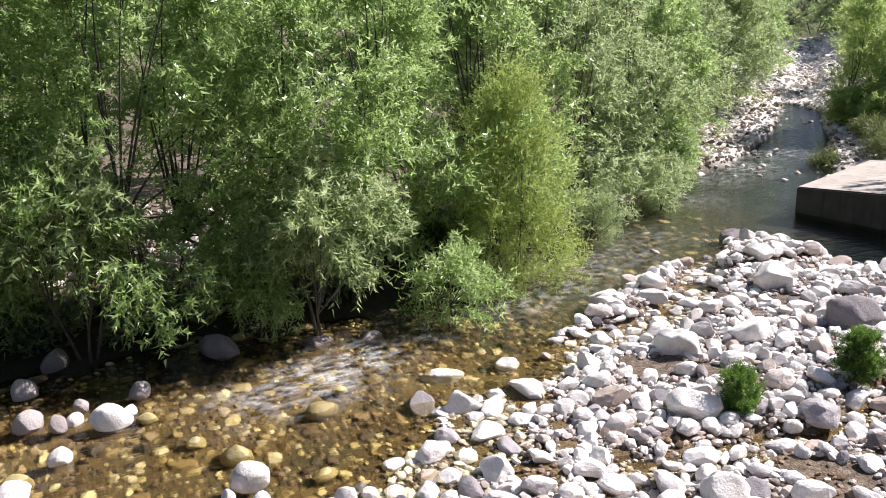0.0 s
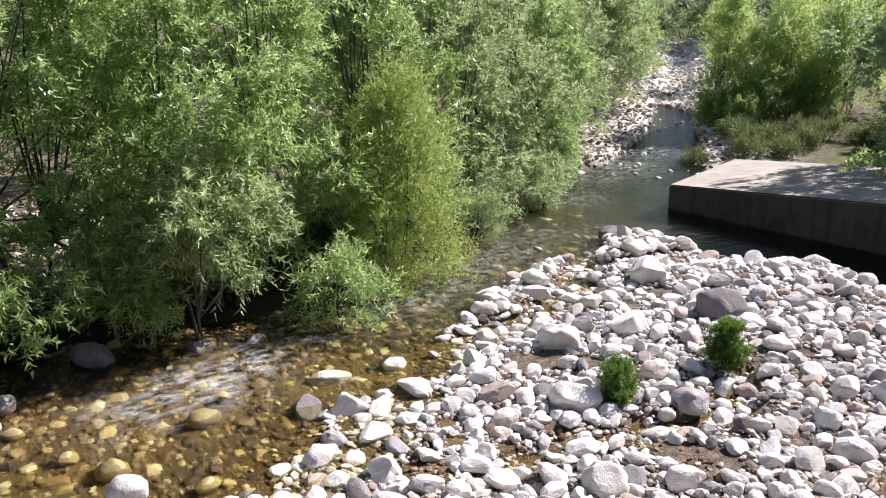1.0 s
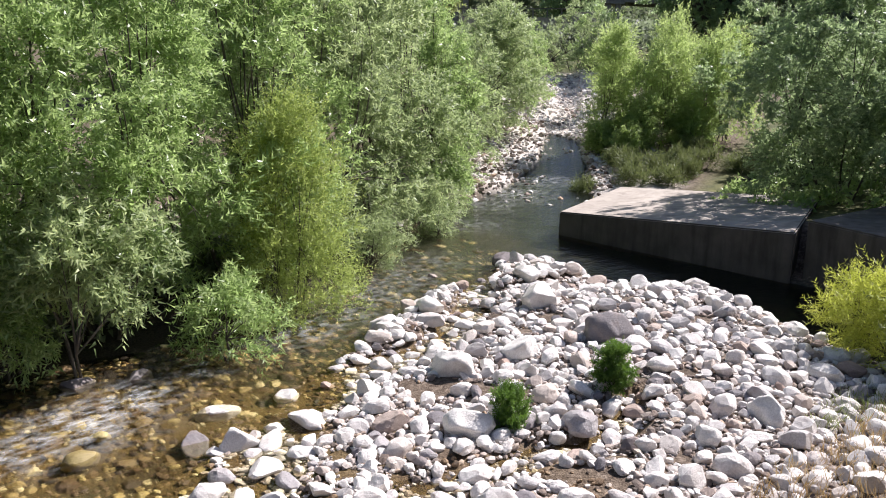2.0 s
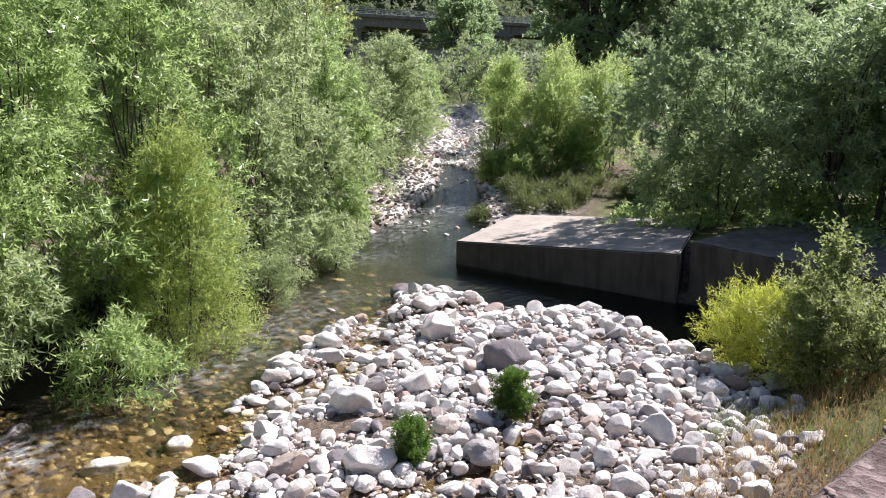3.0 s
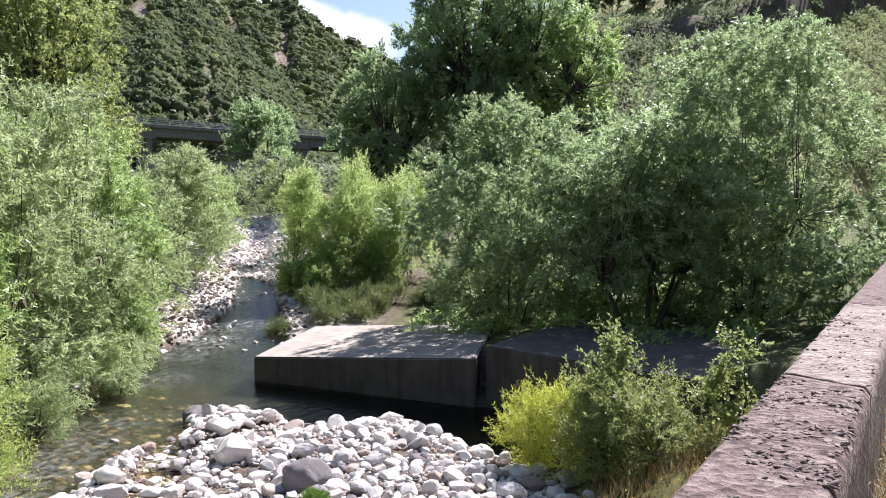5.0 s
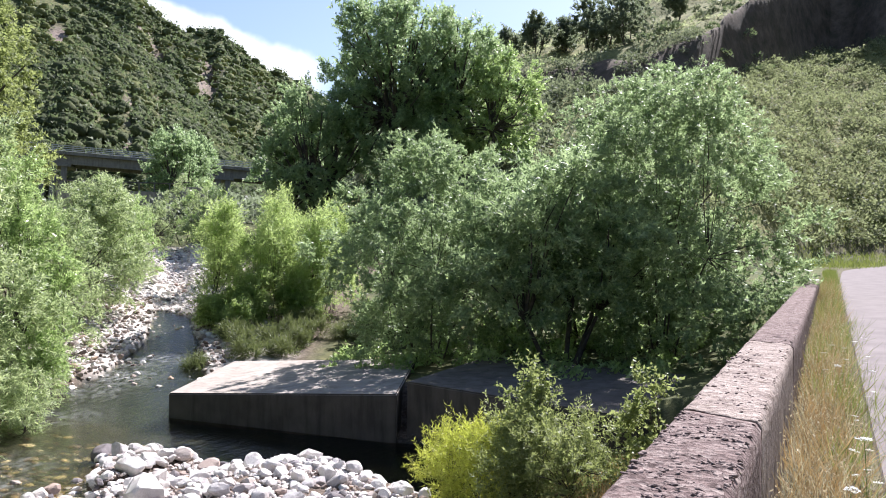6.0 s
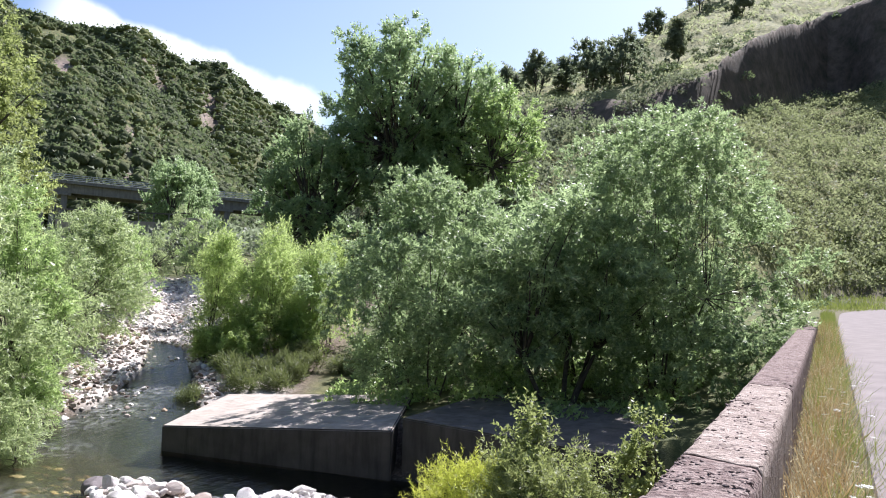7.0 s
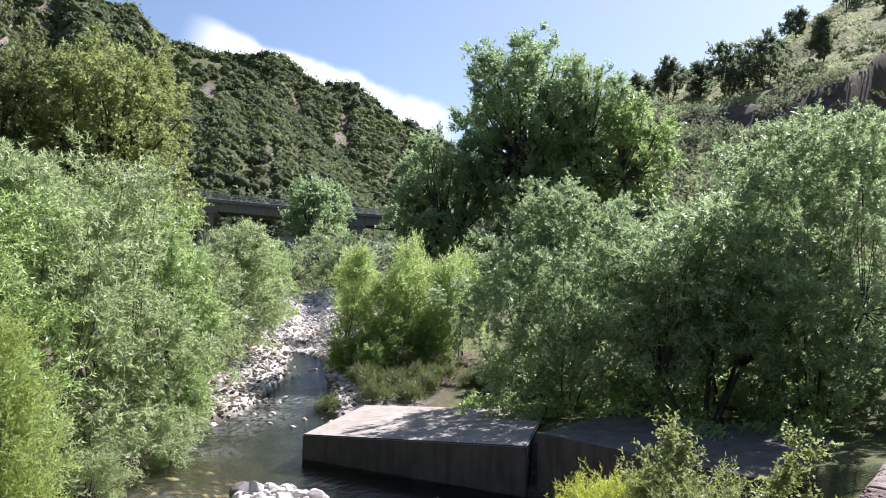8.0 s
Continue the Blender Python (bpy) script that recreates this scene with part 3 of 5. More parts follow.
def water_material():
    m, nt, p, out = material("stream_water")
    nt.nodes.remove(p)
    pos = world_pos(nt)
    mp = nt.nodes.new("ShaderNodeMapping")
    mp.inputs["Rotation"].default_value = (0, 0, radians(-32))
    mp.inputs["Scale"].default_value = (0.5, 1.6, 1)
    nt.links.new(pos, mp.inputs["Vector"])
    waves, ripple = tex(nt, "noise", 2.6, 4, mp.outputs[0]), tex(nt, "noise", 9, 3, mp.outputs[0])
    b2 = nt.nodes.new("ShaderNodeBump")
    b2.inputs["Strength"].default_value, b2.inputs["Distance"].default_value = 1.0, 0.05
    nt.links.new(mix(nt, 0.35, waves.outputs["Fac"], ripple.outputs["Fac"]), b2.inputs["Height"])
    clear = nt.nodes.new("ShaderNodeBsdfRefraction")
    clear.inputs["Color"].default_value = (0.62, 0.60, 0.48, 1)
    clear.inputs["IOR"].default_value, clear.inputs["Roughness"].default_value = 1.33, 0.03
    nt.links.new(b2.outputs[0], clear.inputs["Normal"])
    gloss = nt.nodes.new("ShaderNodeBsdfGlossy")
    gloss.inputs["Roughness"].default_value = 0.06
    nt.links.new(b2.outputs[0], gloss.inputs["Normal"])
    fres = nt.nodes.new("ShaderNodeFresnel")
    fres.inputs["IOR"].default_value = 1.33
    nt.links.new(b2.outputs[0], fres.inputs["Normal"])
    ms = nt.nodes.new("ShaderNodeMixShader")
    nt.links.new(fres.outputs[0], ms.inputs[0])
    nt.links.new(clear.outputs[0], ms.inputs[1])
    nt.links.new(gloss.outputs[0], ms.inputs[2])
    foam = nt.nodes.new("ShaderNodeBsdfDiffuse")
    foam.inputs["Color"].default_value = (0.75, 0.77, 0.78, 1)
    att = nt.nodes.new("ShaderNodeAttribute")
    att.attribute_name = "foam"
    streak = nt.nodes.new("ShaderNodeMapping")
    streak.inputs["Rotation"].default_value = (0, 0, radians(-32))
    streak.inputs["Scale"].default_value = (1.5, 2.2, 1)
    nt.links.new(pos, streak.inputs["Vector"])
    fn = tex(nt, "noise", 2.2, 7, streak.outputs[0], rough=0.7)
    cut = ramp(nt, fn.outputs["Fac"], [(0.44, (0, 0, 0)), (0.78, (0.6, 0.6, 0.6))])
    fm = mix(nt, 1.0, cut, att.outputs["Color"], "MULTIPLY")
    ms2 = nt.nodes.new("ShaderNodeMixShader")
    nt.links.new(fm, ms2.inputs[0])
    nt.links.new(ms.outputs[0], ms2.inputs[1])
    nt.links.new(foam.outputs[0], ms2.inputs[2])
    nt.links.new(ms2.outputs[0], out.inputs["Surface"])
    return m


M_WATER = water_material()


# ---- ground: one sheet to the horizon ----
def grow(start, stop, step0, step1):
    """Lines whose spacing widens from step0 to step1."""
    out, v, span = [], start, abs(stop - start)
    sign = 1 if stop > start else -1
    while abs(v - start) < span:
        f = abs(v - start) / span
        v += sign * (step0 + (step1 - step0) * f)
        out.append(v)
    return out


def build_ground():
    gx = sorted(grow(-3, -60, 0.2, 3) + grow(-60, -2600, 8, 400) + list(np.arange(-3, 34, 0.26)) + grow(34, 105, 0.4, 1.8) + grow(105, 185, 1.7, 1.8) + grow(185, 460, 3, 7) + grow(460, 2600, 12, 400))
    gy = sorted(grow(-0.4, -60, 0.4, 3) + grow(-60, -2600, 8, 400) + [-0.05, 0.06] + list(np.arange(0.2, 26, 0.26)) + grow(26, 140, 0.35, 2.8) + grow(140, 400, 3.2, 7) + grow(400, 2600, 12, 400))
    gx, gy = np.array(gx), np.array(gy)
    xx, yy = np.meshgrid(gx, gy)
    zz = ground_z(xx, yy)
    nx, ny = len(gx), len(gy)
    i = np.arange(ny - 1)[:, None] * nx + np.arange(nx - 1)[None]
    quads = np.stack([i, i + 1, i + 1 + nx, i + nx], -1).reshape(-1, 4)
    me = mesh_np("ground", np.stack([xx, yy, zz], -1).reshape(-1, 3), quads, M_GROUND, True)
    x, y, z = xx.ravel(), yy.ravel(), zz.ravel()
    dc, hw = along(x, y, RIVER)
    w = water_level(x, y)
    hill = smooth(0.3, 3, hills(x, y))
    bank = smooth(5.0, 3.4, y + 0.8 * fbm(x / 1.5, y / 1.5, 7)) * smooth(9.5, 12.5, x + fbm(x, y, 8))
    veg = np.maximum(hill, np.maximum(bank, smooth(0.5, 0.9, z - w) * smooth(1.5, 3.5, dc - hw) * (y > 10) * 0.8))
    veg = np.maximum(veg, 0.9 * smooth(1.8, 3.0, behind_block(x, y)) * smooth(1.5, 3.5, dc - hw))
    veg = np.where(y < 0, np.maximum(hill, 0.45), np.maximum(veg, smooth(45, 51, x)))
    gz, gxx = np.gradient(zz, gy, gx)
    slope = np.hypot(gz, gxx).ravel()
    azd, rad = np.degrees(np.arctan2(y, x)), np.hypot(x, y)
    scar2 = smooth(1.3, 0.8, np.hypot((azd - 51.0) / 0.6, (rad - 254) / 9))
    scar = np.exp(-((azd - 46.8) / 0.55) ** 2) * smooth(155, 170, rad) * smooth(222, 205, rad)
    rock = np.clip(smooth(1.0, 1.45, slope + 0.25 * fbm(x / 5, y / 5, 12)) + scar * smooth(-0.2, 0.25, fbm(x / 12, y / 12, 14)) + scar2, 0, 1) * hill
    across = bank_reach(azd, rad)
    scarp = smooth(92, 94, across) * smooth(102, 99.5, across) * (np.abs(azd - 5) < 40) * (rad > 60)
    rock = np.maximum(rock, scarp * 0.9)
    bed = smooth(0.10, -0.02, z - w)
    # Mask of the painted shade along the willow bank.
    bank_shade = smooth(0.7, 1.0, dc / hw) * (y > 9.6 + 0.45 * x) * smooth(18.6, 17.0, y + 0.6 * fbm(x, y, 15) - 0.25 * np.maximum(x, 0)) * (x < 18)
    # Painted darkening of the bed: by depth, and fully upstream of x 17.
    deep = np.maximum(0.85 * smooth(-0.2, -0.34, z - w), smooth(14, 17, x))
    for key, arr in (("veg", veg), ("rock", rock), ("bed", bed), ("deep", deep), ("bank_shade", bank_shade), ("scarp", scarp), ("dry", hill * smooth(34, 30, azd) * (azd > -90)), ("pale", smooth(18.5, 20.5, x) * (y > 17) * smooth(4.0, 2.0, dc - hw) * smooth(52, 46, x))):
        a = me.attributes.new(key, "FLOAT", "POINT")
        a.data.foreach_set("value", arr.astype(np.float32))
    return tagged(new("ground", me), "stony river bed rising into scrub-covered hillsides", "ground", kind="structure")


ground = build_ground()


def build_water():
    gx, gy = np.arange(-25, 46, 0.25), np.arange(4.2, 46, 0.25)
    xx, yy = np.meshgrid(gx, gy)
    dc, hw = along(xx, yy, RIVER)
    dp, hp = along(xx, yy, POOL)
    dr, hr = along(xx, yy, RILL)
    keep = (xx < 29.2) & ((dc < hw * 1.5 + 0.8) | (dp < hp * 1.6) | (dr < hr * 2.5) | ((xx < 10.5) & (xx > -3) & (yy > 6.2) & (yy < 11)))
    n = len(gx)
    i = np.arange(len(gy) - 1)[:, None] * n + np.arange(n - 1)[None]
    quads = np.stack([i, i + 1, i + 1 + n, i + n], -1)[keep[:-1, :-1]]
    zz = water_level(xx, yy) + 0.012 * fbm(xx / 0.8, yy / 0.8, 21) * smooth(1.5, 0.5, dc / hw)
    used = np.unique(quads)
    back = np.full(xx.size, -1)
    back[used] = np.arange(len(used))
    v = np.stack([xx, yy, zz], -1).reshape(-1, 3)[used]
    me = mesh_np("water", v, back[quads.reshape(-1, 4)], M_WATER, True)
    foam = np.zeros(len(v))
    for fx, fy, fr, amt in ((2.9, 11.1, 0.8, 1.3), (1.9, 10.7, 0.7, 0.9), (7.2, 13.0, 0.8, 1.0), (9.6, 14.0, 0.9, 0.6), (20.2, 20.9, 1.1, 0.9), (5.0, 12.2, 0.6, 0.5), (18.6, 20.3, 1.0, 0.5), (-2, 9.6, 0.8, 0.3), (8.4, 13.5, 1.0, 0.6), (10.8, 14.8, 1.1, 0.5), (12.4, 15.6, 0.9, 0.35), (22.5, 22.0, 1.2, 0.9), (24.8, 23.6, 1.0, 0.8), (16.2, 18.6, 1.0, 0.4), (3.7, 11.5, 0.6, 1.2)):
        foam = np.maximum(foam, amt * np.exp(-((v[:, 0] - fx) ** 2 + (v[:, 1] - fy) ** 2) / fr ** 2))
    a = me.attributes.new("foam", "FLOAT", "POINT")
    a.data.foreach_set("value", foam.astype(np.float32))
    ob = tagged(new("water", me), "clear shallow stream running over brown stones", "stream", kind="structure")
    ob.visible_shadow = False
    return ob


water = build_water()


# ---- trees ----
def turn_rows(rng, n, tilt=0.35):
    """Random rotation matrices, mostly about the vertical."""
    a, b2, c = rng.uniform(0, 2 * np.pi, n), rng.normal(0, tilt, n), rng.normal(0, tilt, n)
    out = np.empty((n, 3, 3))
    ca, sa2, cb, sb, cc, sc = np.cos(a), np.sin(a), np.cos(b2), np.sin(b2), np.cos(c), np.sin(c)
    rz = np.stack([ca, -sa2, 0 * a, sa2, ca, 0 * a, 0 * a, 0 * a, 1 + 0 * a], -1).reshape(n, 3, 3)
    ry = np.stack([cb, 0 * a, sb, 0 * a, 1 + 0 * a, 0 * a, -sb, 0 * a, cb], -1).reshape(n, 3, 3)
    rx = np.stack([1 + 0 * a, 0 * a, 0 * a, 0 * a, cc, -sc, 0 * a, sc, cc], -1).reshape(n, 3, 3)
    return rz @ ry @ rx


def stone_template(seed, sub):
    """A river stone: a ball worn flat on many sides, then roughened."""
    bm = bmesh.new()
    bmesh.ops.create_icosphere(bm, subdivisions=sub, radius=1)
    bm.verts.ensure_lookup_table()
    v = np.array([x.co[:] for x in bm.verts])
    f = np.array([[x.index for x in fc.verts] for fc in bm.faces])
    bm.free()
    rng = np.random.default_rng(seed)
    soft = rng.uniform(0.9, 1.0)
    for _ in range(11):
        n = rng.normal(size=3)
        n /= np.linalg.norm(n)
        over = np.maximum(0, v @ n - rng.uniform(0.52, 0.92))
        v = v - over[:, None] * n * soft
    if sub > 1:
        k = seed * 1.7
        v = v * (1 + 0.06 * vnoise(v[:, 0] * 3 + v[:, 2] * 2 + k, v[:, 1] * 3 - v[:, 2] + k, seed))[:, None]
    if sub > 2:
        v = v * (1 + 0.03 * vnoise(v[:, 0] * 8 + v[:, 2] * 5, v[:, 1] * 8 - v[:, 2] * 4, seed + 3))[:, None]
    v = v / np.abs(v).max() * np.array([1.1, rng.uniform(0.7, 1.0), rng.uniform(0.52, 0.85)])
    return v, f


def crown_lobes(rng, radius, low, top, count, lean, size=(0.20, 0.34), shape=(0.75, 0.98, 1.0, 0.8, 0.4)):
    """Clumps spread through a crown, level by level."""
    out = []
    for k in range(count):
        f = (k + rng.uniform(0, 1)) / count
        wide = radius * np.interp(f, [0, 0.25, 0.5, 0.8, 1], shape)
        s = min(radius * rng.uniform(*size), wide * 0.8)
        a = k * 2.4 + rng.uniform(-0.5, 0.5)
        reach = (wide - s * 0.8) * rng.uniform(0.1, 1.0) ** 0.5
        z = low + s * 0.8 + (top - low - 1.9 * s) * f
        c = np.array([math.cos(a) * reach + lean[0] * f, math.sin(a) * reach + lean[1] * f, z])
        out.append((c, s * np.array([1.0, 1.0, rng.uniform(0.9, 1.25)])))
    return out


def foliage(rng, lobes, count, per_twig, length, width, twig, droop=0.2, jitter=0.5, spread=0.38, three=False):
    """Leaves set along short twigs that stand out of the clumps."""
    twigs = max(1, count // per_twig)
    vol = np.array([(r[0] * r[1] * r[2]) ** 0.67 for _, r in lobes]) * rng.uniform(0.4, 1.6, len(lobes))
    cen, rad = np.array([c for c, _ in lobes]), np.array([r for _, r in lobes])
    subs = max(4, twigs // 10)
    pick = rng.choice(len(lobes), subs, p=vol / vol.sum())
    su = rng.normal(size=(subs, 3))
    su[:, 2] = su[:, 2] * 0.9 + 0.4
    su /= np.linalg.norm(su, axis=1, keepdims=True)
    sat = cen[pick] + su * rad[pick] * rng.uniform(0.3, 1.05, (subs, 1)) ** 0.5
    own_sub = rng.integers(0, subs, twigs)
    at = sat[own_sub] + rng.normal(scale=twig * spread, size=(twigs, 3))
    d = su[own_sub] + rng.normal(scale=jitter, size=(twigs, 3)) + [0, 0, 0.35 - droop]
    d, a, b2 = frames_of(d)
    k = np.linspace(0.05, 1, per_twig)[None, :, None]
    tl = rng.uniform(0.6, 1.3, (twigs, 1, 1)) * twig
    pos = at[:, None] + d[:, None] * k * tl
    pos[..., 2] -= (k[..., 0] ** 2) * droop * tl[..., 0]
    phi = rng.uniform(0, 2 * np.pi, (twigs, 1)) + np.arange(per_twig)[None] * 2.4
    out = np.cos(phi)[..., None] * a[:, None] + np.sin(phi)[..., None] * b2[:, None]
    ld = d[:, None] * 0.75 + out * 0.8 + rng.normal(scale=0.25, size=pos.shape)
    ld[..., 2] -= droop * 0.8
    side = rng.normal(size=pos.shape) * 0.6 + np.cross(d[:, None], out)
    n = twigs * per_twig
    return leaf_quads(pos.reshape(n, 3), ld.reshape(n, 3), side.reshape(n, 3), length * rng.uniform(0.65, 1.25, n), width * rng.uniform(0.7, 1.2, n), three=three)


def limb(rng, start, end, r0, r1, n=6, sag=0.15):
    start, end = np.array(start, float), np.array(end, float)
    span = np.linalg.norm(end - start)
    mid = (start + end) / 2 + rng.normal(scale=sag * span * 0.4, size=3) + [0, 0, sag * span * 0.4]
    t = np.linspace(0, 1, n)[:, None]
    p = (1 - t) ** 2 * start + 2 * t * (1 - t) * mid + t ** 2 * end
    return [(p[i], r0 + (r1 - r0) * (i / (n - 1)) ** 0.8) for i in range(n)]


def tree(name, at, top, radius, seed, leaves, mat, label, category="tree", group="", skirt=0.15, stems=4, leaf=(0.11, 0.024), twig=0.45,
         lobes=16, per_twig=14, droop=0.2, sink=0.1, lean=(0.0, 0.0), trunk_r=0.09, shape=(0.75, 0.98, 1.0, 0.8, 0.4), size=(0.20, 0.34)):
    """A tree: several tapered stems with limbs to every clump, and a crown of single leaves. top: crown's top above the base."""
    rng = np.random.default_rng(seed)
    z0 = float(ground_z(at[0], at[1])) - sink
    base = thing(name, (at[0], at[1], z0), label, category, group)
    low = top * skirt
    centre = np.array([lean[0], lean[1], (top + low) / 2])
    clumps = crown_lobes(rng, radius, low, top, lobes, lean, size, shape)
    foot = min(0.18 * stems ** 0.5, 0.10 * radius) * (stems > 1)
    feet = [np.array([math.cos(a) * foot, math.sin(a) * foot, 0]) for a in rng.uniform(0, 6.28, stems)]
    forks = [f + np.array([lean[0] * 0.4, lean[1] * 0.4, 0]) + np.array([f[0] * 2.4, f[1] * 2.4, top * rng.uniform(0.2, 0.42)]) for f in feet]
    paths = [limb(rng, f, k, trunk_r, trunk_r * 0.65, 6, 0.08) for f, k in zip(feet, forks)]
    twigs = []
    for c, r in clumps:
        k = min(range(stems), key=lambda i: np.linalg.norm((forks[i] - c)[:2]))
        paths.append(limb(rng, forks[k], c, trunk_r * 0.55, trunk_r * 0.14))
        for _ in range(2 if math.hypot(*at) < 20 else 0):
            u = rng.normal(size=3)
            tip = c + u / np.linalg.norm(u) * r * 0.85
            twigs.append(limb(rng, c - (c - forks[k]) * 0.15, tip, trunk_r * 0.16, trunk_r * 0.04, 3))
    v, f = tube_np(paths, 5 if math.hypot(*at) < 24 else 4)
    if twigs:
        v2, f2 = tube_np(twigs, 3)
        v, f = np.concatenate([v, v2]), np.concatenate([f, f2 + len(v)])
    part_np("trunk", mesh_np("trunk", v, f, M_BARK, True), base, "grey-brown bark")
    far = math.hypot(*at) > 12 and name != "poplar_sapling"
    grow_by = 1.12 if math.hypot(*at) > 17 else 1.04
    v, f = foliage(rng, clumps, leaves, per_twig, leaf[0] * grow_by, leaf[1] * grow_by, twig, droop, three=far)
    part_np("crown", mesh_np("crown", v, f, mat), base)
    return base


WILLOW = "leafy green willow on the stream bank"
for at, top, rad, seed, n, mat, label in (
        ((-6.2, 14.2), 7.6, 2.9, 1, 40000, M_WILLOW, WILLOW),
        ((-2.6, 14.3), 7.8, 2.9, 2, 64000, M_WILLOW, WILLOW),
        ((0.9, 14.2), 7.8, 2.8, 3, 58000, M_WILLOW, WILLOW),
        ((4.2, 14.3), 7.6, 2.7, 4, 58000, M_WILLOW, WILLOW),
        ((7.4, 16.2), 8.0, 2.6, 5, 44000, M_WILLOW, WILLOW),
        ((10.2, 17.4), 7.9, 2.7, 6, 48000, M_SILVER, "grey-green willow leaning over the stream"),
        ((13.0, 19.2), 8.6, 2.6, 7, 44000, M_SILVER, "grey-green willow leaning over the stream"),
        ((16.6, 21.7), 7.3, 2.0, 8, 34000, M_WILLOW, WILLOW),
        ((20.0, 24.2), 5.6, 2.0, 9, 28000, M_SILVER, "low grey-green willow on a gravel bank"),
        ((25.0, 27.5), 5.9, 2.3, 10, 32000, M_SILVER, "rounded grey-green willow on a gravel bank"),
        ((30.4, 31.8), 4.2, 2.1, 11, 14000, M_WILLOW, WILLOW),
        ((36.8, 39.0), 4.0, 2.3, 12, 10000, M_WILLOW, WILLOW),
        ((44.5, 43.2), 4.4, 2.6, 13, 8000, M_SILVER, "low grey-green willow at the head of a gravel strip"), ((47.5, 42.0), 5.0, 2.8, 14, 8000, M_WILLOW, WILLOW), ((44.0, 47.5), 5.2, 3.0, 15, 8000, M_WILLOW, WILLOW), ((51.0, 47.5), 6.0, 3.2, 16, 8000, M_SILVER, "low grey-green willow at the head of a gravel strip")):
    big = 1.0 if at[0] < 22 else 1.1
    tree("willow_tree", at, top, rad, seed, int(n * (1.0 if at[0] < 6 else 0.95)), mat, label, "tree", "willows along the stream", 0.05 if at[0] < 6 else 0.0, 4, (0.132 * big, 0.041 * big), 0.42, 44, droop=0.16, shape=(0.85, 1.0, 1.0, 0.85, 0.45), size=(0.15, 0.28), trunk_r=0.05)
for k, (at, top, rad, n) in enumerate((((-9, 27), 8, 3.4, 12000), ((-2, 29), 8.5, 3.6, 14000), ((4.5, 28), 8.5, 3.4, 14000), ((10, 27.5), 9, 3.4, 14000), ((16, 31), 8.5, 3.6, 12000), ((23, 37), 8, 3.6, 10000), ((-6.5, 20.5), 9, 3.4, 16000), ((-1.6, 20.2), 8.6, 3.2, 16000), ((3.4, 20.6), 8.6, 3.2, 14000))):
    tree("willow_tree", at, top, rad, 30 + k, int(n * 0.65), M_WILLOW, "willow behind a pale gravel bar", "tree", "willows behind the bar", 0.12, 4, (0.23, 0.08), 0.5, 30)

tree("broom_shrub", (7.6, 13.9), 4.7, 1.55, 50, 42000, M_BROOM, "tall yellow-green shrub with fine upright twigs", "shrub", "", 0.0, 5, (0.085, 0.022), 0.36, 60, 10, -0.05, 0.05, (0, 0), 0.018, (1.0, 1.0, 0.85, 0.55, 0.3), (0.2, 0.34))
tree("low_willow", (5.7, 12.5), 1.7, 1.0, 51, 4200, M_WILLOW, "low willow shrub drooping over the stream", "shrub", "low shrubs at the bank", 0.1, 3, (0.13, 0.036), 0.36, 14, 12, 0.3, 0.05, (0, -0.3), 0.03)
tree("low_willow", (11.0, 16.0), 1.9, 0.8, 52, 6000, M_SILVER, "low willow shrub drooping over the stream", "shrub", "low shrubs at the bank", 0.1, 3, (0.09, 0.02), 0.3, 10, 12, 0.3, 0.05, (0, -0.2), 0.03)
tree("low_willow", (14.2, 18.4), 2.3, 1.3, 54, 9000, M_SILVER, "low willow shrub drooping over the stream", "shrub", "low shrubs at the bank", 0.05, 3, (0.11, 0.028), 0.3, 14, 12, 0.3, 0.05, (0.2, -0.4), 0.03)
tree("low_willow", (17.0, 20.9), 2.1, 1.2, 55, 7000, M_WILLOW, "low willow shrub drooping over the stream", "shrub", "low shrubs at the bank", 0.05, 3, (0.11, 0.028), 0.3, 14, 12, 0.3, 0.05, (0.2, -0.4), 0.03)
for k, at in enumerate(((27.9, 21.4), (29.6, 20.4), (31.6, 21.6), (26.7, 22.6), (26.6, 21.2))):
    tree("low_willow", at, 2.2 if k < 3 else 1.3, 1.2 if k < 3 else 0.75, 140 + k, 8000, M_YELLOW, "bushy yellow-green willow shrub at the foot of young willows", "shrub", "low shrubs at the bank", 0.0, 3, (0.13, 0.04), 0.3, 14, 12, 0.1, 0.05, (0, 0), 0.03)
tree("low_willow", (3.4, 12.9), 3.4, 1.3, 56, 9000, M_SILVER, "pale low willow bending towards the stream", "shrub", "low shrubs at the bank", 0.3, 3, (0.14, 0.042), 0.38, 18, 12, 0.2, 0.05, (0, -0.5), 0.03)
tree("low_willow", (-0.4, 13.5), 3.6, 1.2, 57, 7000, M_SILVER, "pale low willow bending towards the stream", "shrub", "low shrubs at the bank", 0.45, 3, (0.14, 0.042), 0.38, 18, 12, 0.2, 0.05, (0, -0.5), 0.03)
tree("low_willow", (2.4, 13.4), 1.7, 0.8, 53, 4200, M_WILLOW, "low willow shrub drooping over the stream", "shrub", "low shrubs at the bank", 0.1, 3, (0.13, 0.036), 0.35, 14, 12, 0.4, 0.05, (0, -0.3), 0.03)

